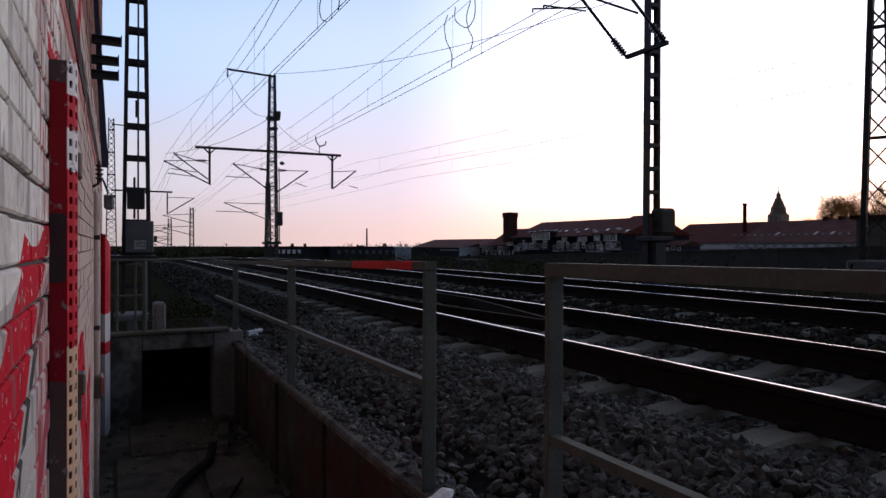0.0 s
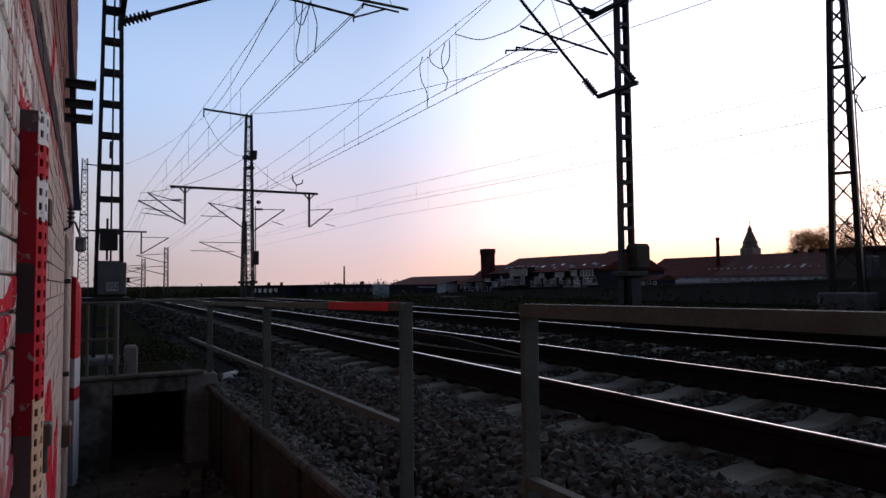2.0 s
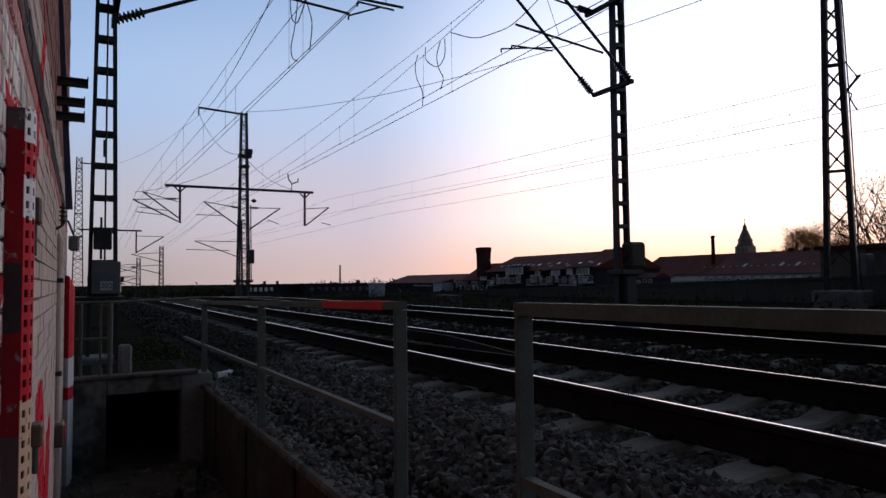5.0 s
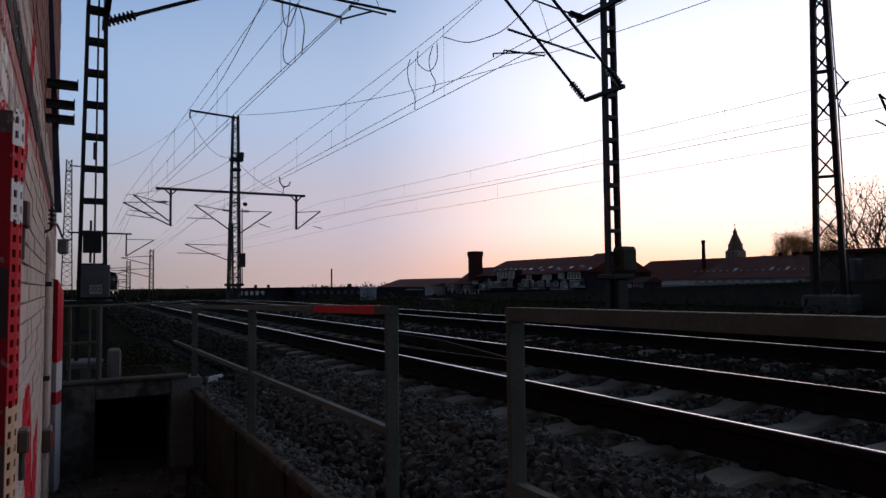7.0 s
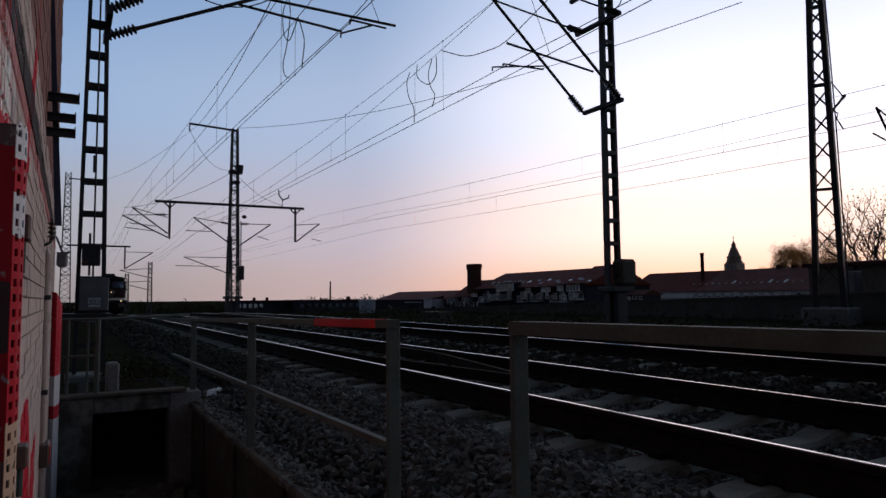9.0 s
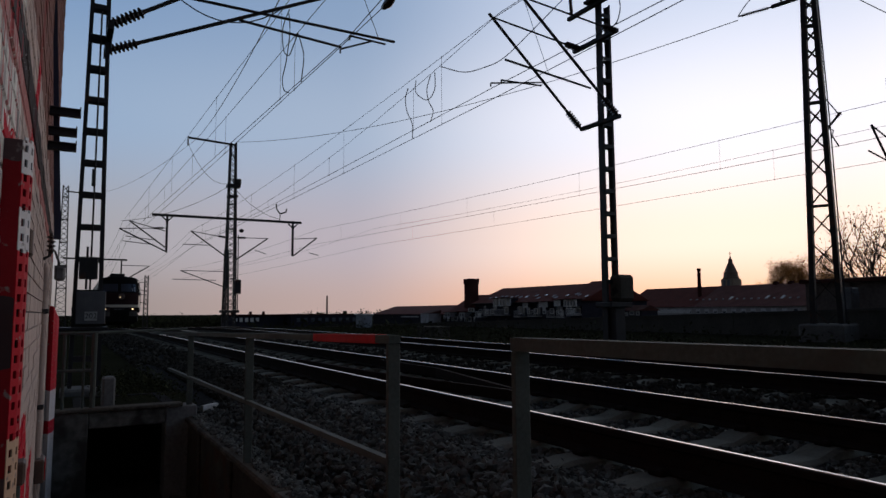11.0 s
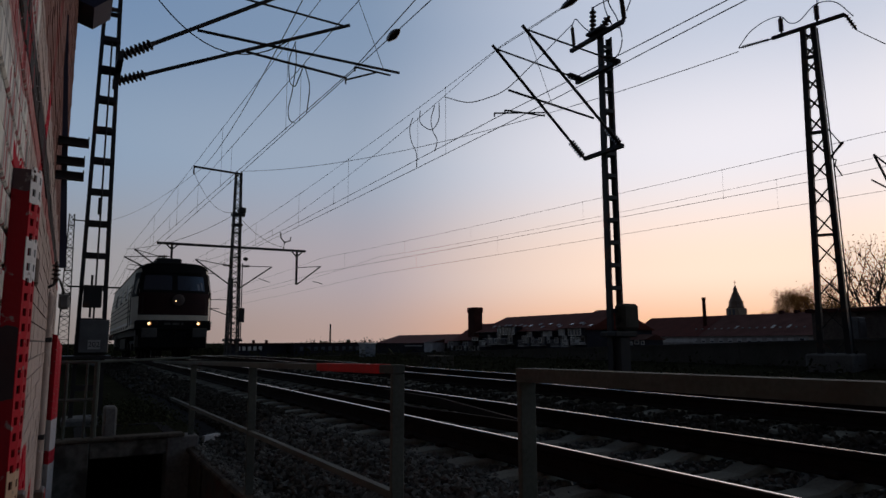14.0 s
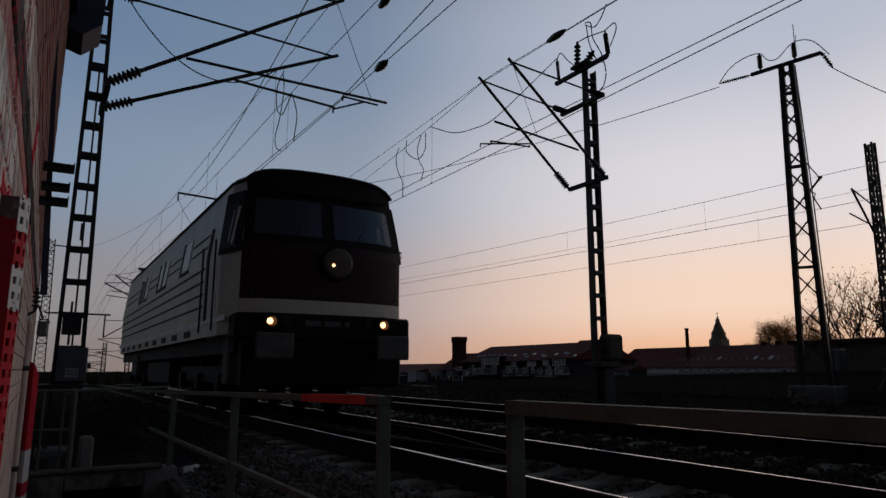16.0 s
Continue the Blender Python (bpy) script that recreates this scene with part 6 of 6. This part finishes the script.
        part("lens", Geo().lathe((x - 0.01, -0.073, 1.40), (x - 0.01, -0.085, 1.40), [(0, 0.046), (1, 0.034)], 14), HEADLIGHT, h, "lit headlight")
        part("tail_lamp", Geo().lathe((x - 0.24 * (1 if x > 0 else -1), -0.01, 1.40), (x - 0.24 * (1 if x > 0 else -1), -0.05, 1.40), [(0, 0.08), (1, 0.07)], 12), MAROON, t)
        b = part("buffer", Geo().rod((x * 1.02, 0.0, 1.05), (x * 1.02, -0.35, 1.05), 0.11, 12), BLACK, t)
        part("buffer_plate", Geo().box(x * 1.02 - 0.27, x * 1.02 + 0.27, -0.40, -0.35, 0.86, 1.22, 0.02), BUFFER, b, "rectangular buffer plate")
    hook = part("coupling", Geo().tube([(0, -0.05, 1.05), (0, -0.28, 1.05), (0, -0.33, 1.12)], 0.045, 8).tube([(0, -0.28, 1.03), (0.02, -0.3, 0.8), (0, -0.25, 0.6)], 0.03, 6), BLACK, t)
    for x in (-0.45, 0.4, 0.55):
        part("air_hose", Geo().tube([(x, -0.02, 1.0), (x, -0.15, 0.85), (x + 0.03, -0.12, 0.6)], 0.022, 6), BLACK, t)
    for x0, x1 in ((-0.36, -0.12), (-0.06, 0.2), (0.26, 0.34)):
        part("number_bar", Geo().box(x0, x1, -0.026, -0.018, 1.35, 1.43), BUFFER, beam, "worn grey marking")
    for x in (-1.15, 1.15):
        part("handrail", Geo().tube([(x, 0.16, 1.78), (x, 0.08, 1.8), (x, 0.08, 2.4), (x, 0.16, 2.42)], 0.014, 6), STEEL, t)
    # side details, both flanks
    for s in (-1, 1):
        X = s * 1.452
        pn = left if s < 0 else right
        # shade in the corrugated side's grooves, put on as thin dark strips
        for z in (1.72, 1.93, 2.14, 2.35):
            part("rib", Geo().box(min(X, X + s * 0.012), max(X, X + s * 0.012), 1.95, LEN - 0.5, z, z + 0.03), BLACK, pn)
        for z in (2.72, 2.92):
            X2 = s * (side(z) + 0.008)
            for y0, y1 in ((1.95, 3.4), (4.6, 6.1), (7.8, 9.2), (11.1, 14.6)):
                part("rib", Geo().box(min(X2, X2 - s * 0.06), max(X2, X2 - s * 0.06) , y0, y1, z, z + 0.03), ROOF_GREY, pn)
        for y, w in ((3.55, 0.75), (6.25, 0.55), (7.0, 0.5), (9.4, 0.5), (10.4, 0.45)):
            # front windows take the glass with the sky reflection painted in
            part("side_window", Geo().beam((s * 1.440, y + w / 2, 2.56), (s * 1.374, y + w / 2, 3.12), w, 0.03, up=(1, 0, 0)), SKY_PALE_GLASS if y < 9.9 else SIDE_GLASS, pn)
            part("window_frame", Geo().beam((s * 1.447, y + w + 0.05, 2.50), (s * 1.369, y + w + 0.05, 3.16), 0.11, 0.05, up=(1, 0, 0)), BLACK, pn)
            part("window_sill", Geo().beam((s * 1.444, y - 0.04, 2.52), (s * 1.444, y + w, 2.52), 0.05, 0.05, up=(0, 0, 1)), BLACK, pn)
        part("cab_band", flank(s, (0.0, 0.45, 0.86), 2.44, 3.40, 0.035, 0.0), BLACK, pn, "black band round the cab window")
        cw = part("cab_window", flank(s, (0.1, 0.45, 0.8), 2.5, 3.22, 0.042, 0.1), SIDE_GLASS, pn, "dark cab side window")
        part("window_post", flank(s, (0.40, 0.43, 0.46), 2.56, 3.14, 0.05, 0.02), CREAM, cw, "pale quarter-light frame")
        part("window_post", flank(s, (0.52, 0.54, 0.56), 2.6, 3.1, 0.05, 0.02), SKY_PALE_GLASS, cw)
        part("cab_door", Geo().box(min(X, X + s * 0.006), max(X, X + s * 0.006), 1.0, 1.56, 1.5, 2.5), CREAM, pn, "cream cab door")
        # shade of the recessed door edge, laid on as flat black strips
        part("door_recess", Geo().box(min(X, X + s * 0.012), max(X, X + s * 0.012), 1.62, 1.80, 1.48, 2.5), BLACK, pn, "black strip for the shade in the door recess")
        part("door_recess", Geo().beam((s * 1.452, 1.71, 2.5), (s * 1.392, 1.71, 3.0), 0.18, 0.03, up=(1, 0, 0)), BLACK, pn)
        for y in (0.96, 1.9):
            part("handrail", Geo().rod((X + s * 0.05, y, 1.3), (X + s * 0.05, y, 2.7), 0.016, 6), STEEL, pn)
        part("sill_stripe", Geo().box(min(X, X + s * 0.01), max(X, X + s * 0.01), 0.3, LEN - 0.1, 1.42, 1.50), FRAME, pn, "white sill line")
        for i in range(9):
            y = 2.9 + i * 1.35
            part("vent", Geo().box(min(X, X + s * 0.012), max(X, X + s * 0.012), y, y + 0.55, 1.27, 1.38), ROOF_GREY, pn)
        part("step", Geo().box(s * 1.2 - 0.12, s * 1.2 + 0.12, 0.55, 0.9, 0.5, 1.2, 0.02), PALE_CONCRETE, t, "pale step plate")
        part("grab_hook", Geo().tube([(s * 1.30, 0.3, 2.52), (s * 1.36, 0.28, 2.56), (s * 1.36, 0.28, 2.64), (s * 1.30, 0.3, 2.66)], 0.014, 6), BLACK, t)
        part("battery_box", Geo().box(min(s * 1.05, s * 1.35), max(s * 1.05, s * 1.35), 11.2, 12.4, 0.55, 1.15, 0.03), PALE_CONCRETE, t, "pale box under the frame")
    # roof gear
    part("roof_hatch", Geo().box(-0.85, 0.7, 1.8, 3.6, 3.65, 3.98, 0.14).box(-0.58, 0.42, 1.75, 3.4, 3.9, 4.17, 0.05), ROOF_GREY, roof)
    part("roof_hatch", Geo().box(-0.7, 0.7, 5.5, 9.0, 3.6, 3.84, 0.05), ROOF_GREY, roof)
    for y in (11, 12.6):
        part("fan_cowl", Geo().lathe((0, y, 3.6), (0, y, 3.88), [(0, 0.7), (0.9, 0.68), (1, 0.6)], 20), ROOF_GREY, roof)
    for y in (3.2, 3.5):
        part("horn", Geo().lathe((-0.9, y, 3.62), (-0.9, y - 0.35, 3.62), [(0, 0.03), (0.6, 0.05), (1, 0.1)], 10), STEEL, roof)
    # running gear
    part("main_frame", Geo().box(-1.3, 1.3, 0.35, LEN - 0.1, 0.95, 1.21), BLACK, t)
    part("fuel_tank", Geo().box(-1.25, 1.25, 6.1, 9.6, 0.35, 0.95, 0.08), BLACK, t)
    sets = []
    for y0 in (1.3, 10.3):
        bg = part("bogie", Geo().box(-1.15, -1.0, y0, y0 + 4.0, 0.48, 0.78, 0.03).box(1.0, 1.15, y0, y0 + 4.0, 0.48, 0.78, 0.03).box(-1.0, 1.0, y0 + 1.1, y0 + 1.3, 0.5, 0.9).box(-1.0, 1.0, y0 + 2.7, y0 + 2.9, 0.5, 0.9), BLACK, t)
        for k in range(3):
            y = y0 + 0.35 + 1.65 * k
            g = Geo().rod((-0.95, 0, 0), (0.95, 0, 0), 0.09, 10)
            for s in (-1, 1):
                g.lathe((s * 0.82, 0, 0), (s * 0.68, 0, 0), [(0, 0.50), (0.75, 0.505), (0.76, 0.535), (1, 0.535)], 24)
                g.beam((s * 0.825, 0, -0.4), (s * 0.825, 0, 0.4), 0.1, 0.03)
                g.beam((s * 0.825, -0.4, 0), (s * 0.825, 0.4, 0), 0.03, 0.1)
            w = part("wheelset", g, RUSTY, t, "steel wheelset")
            sets.append((w, y))
            for s in (-1, 1):
                part("axle_box", Geo().box(s * 1.13 - 0.1, s * 1.13 + 0.1, y - 0.16, y + 0.16, 0.36, 0.66, 0.03), BLACK, bg)
    return t, sets


LOCO, WHEELSETS = locomotive()

# front of the locomotive along the track
RUN = [(0, 143.0), (3, 119.5), (5.5, 99.6), (7, 87.4), (8, 79.2), (9.3, 69.2), (10.5, 59.8), (11, 55.2), (12, 46.2), (13, 37.4), (14, 28.3), (15, 19.15), (16, 10.0)]


def run_at(t):
    for (a, p), (b, q) in zip(RUN, RUN[1:]):
        if t <= b:
            return p + (q - p) * (t - a) / (b - a)
    return RUN[-1][1]


def motions():
    rows = []
    for i in range(65):
        t = i * 0.25
        y = run_at(t)
        za, zb = fall(y + 2.5), fall(y + 12.5)
        tilt = math.degrees(math.atan2(zb - za, 10))
        rows.append((t, pose(TRACK[0], y, za - 2.5 * (zb - za) / 10, tilt, 0, 0)))
    walk(LOCO, rows)
    for w, y in WHEELSETS:
        turn = []
        n = 240
        for i in range(n + 1):
            t = 16 * i / n
            turn.append((t, pose(0, y, 0.505, math.degrees((143 - run_at(t)) / 0.505) % 360, 0, 0)))
        walk(w, turn)


motions()
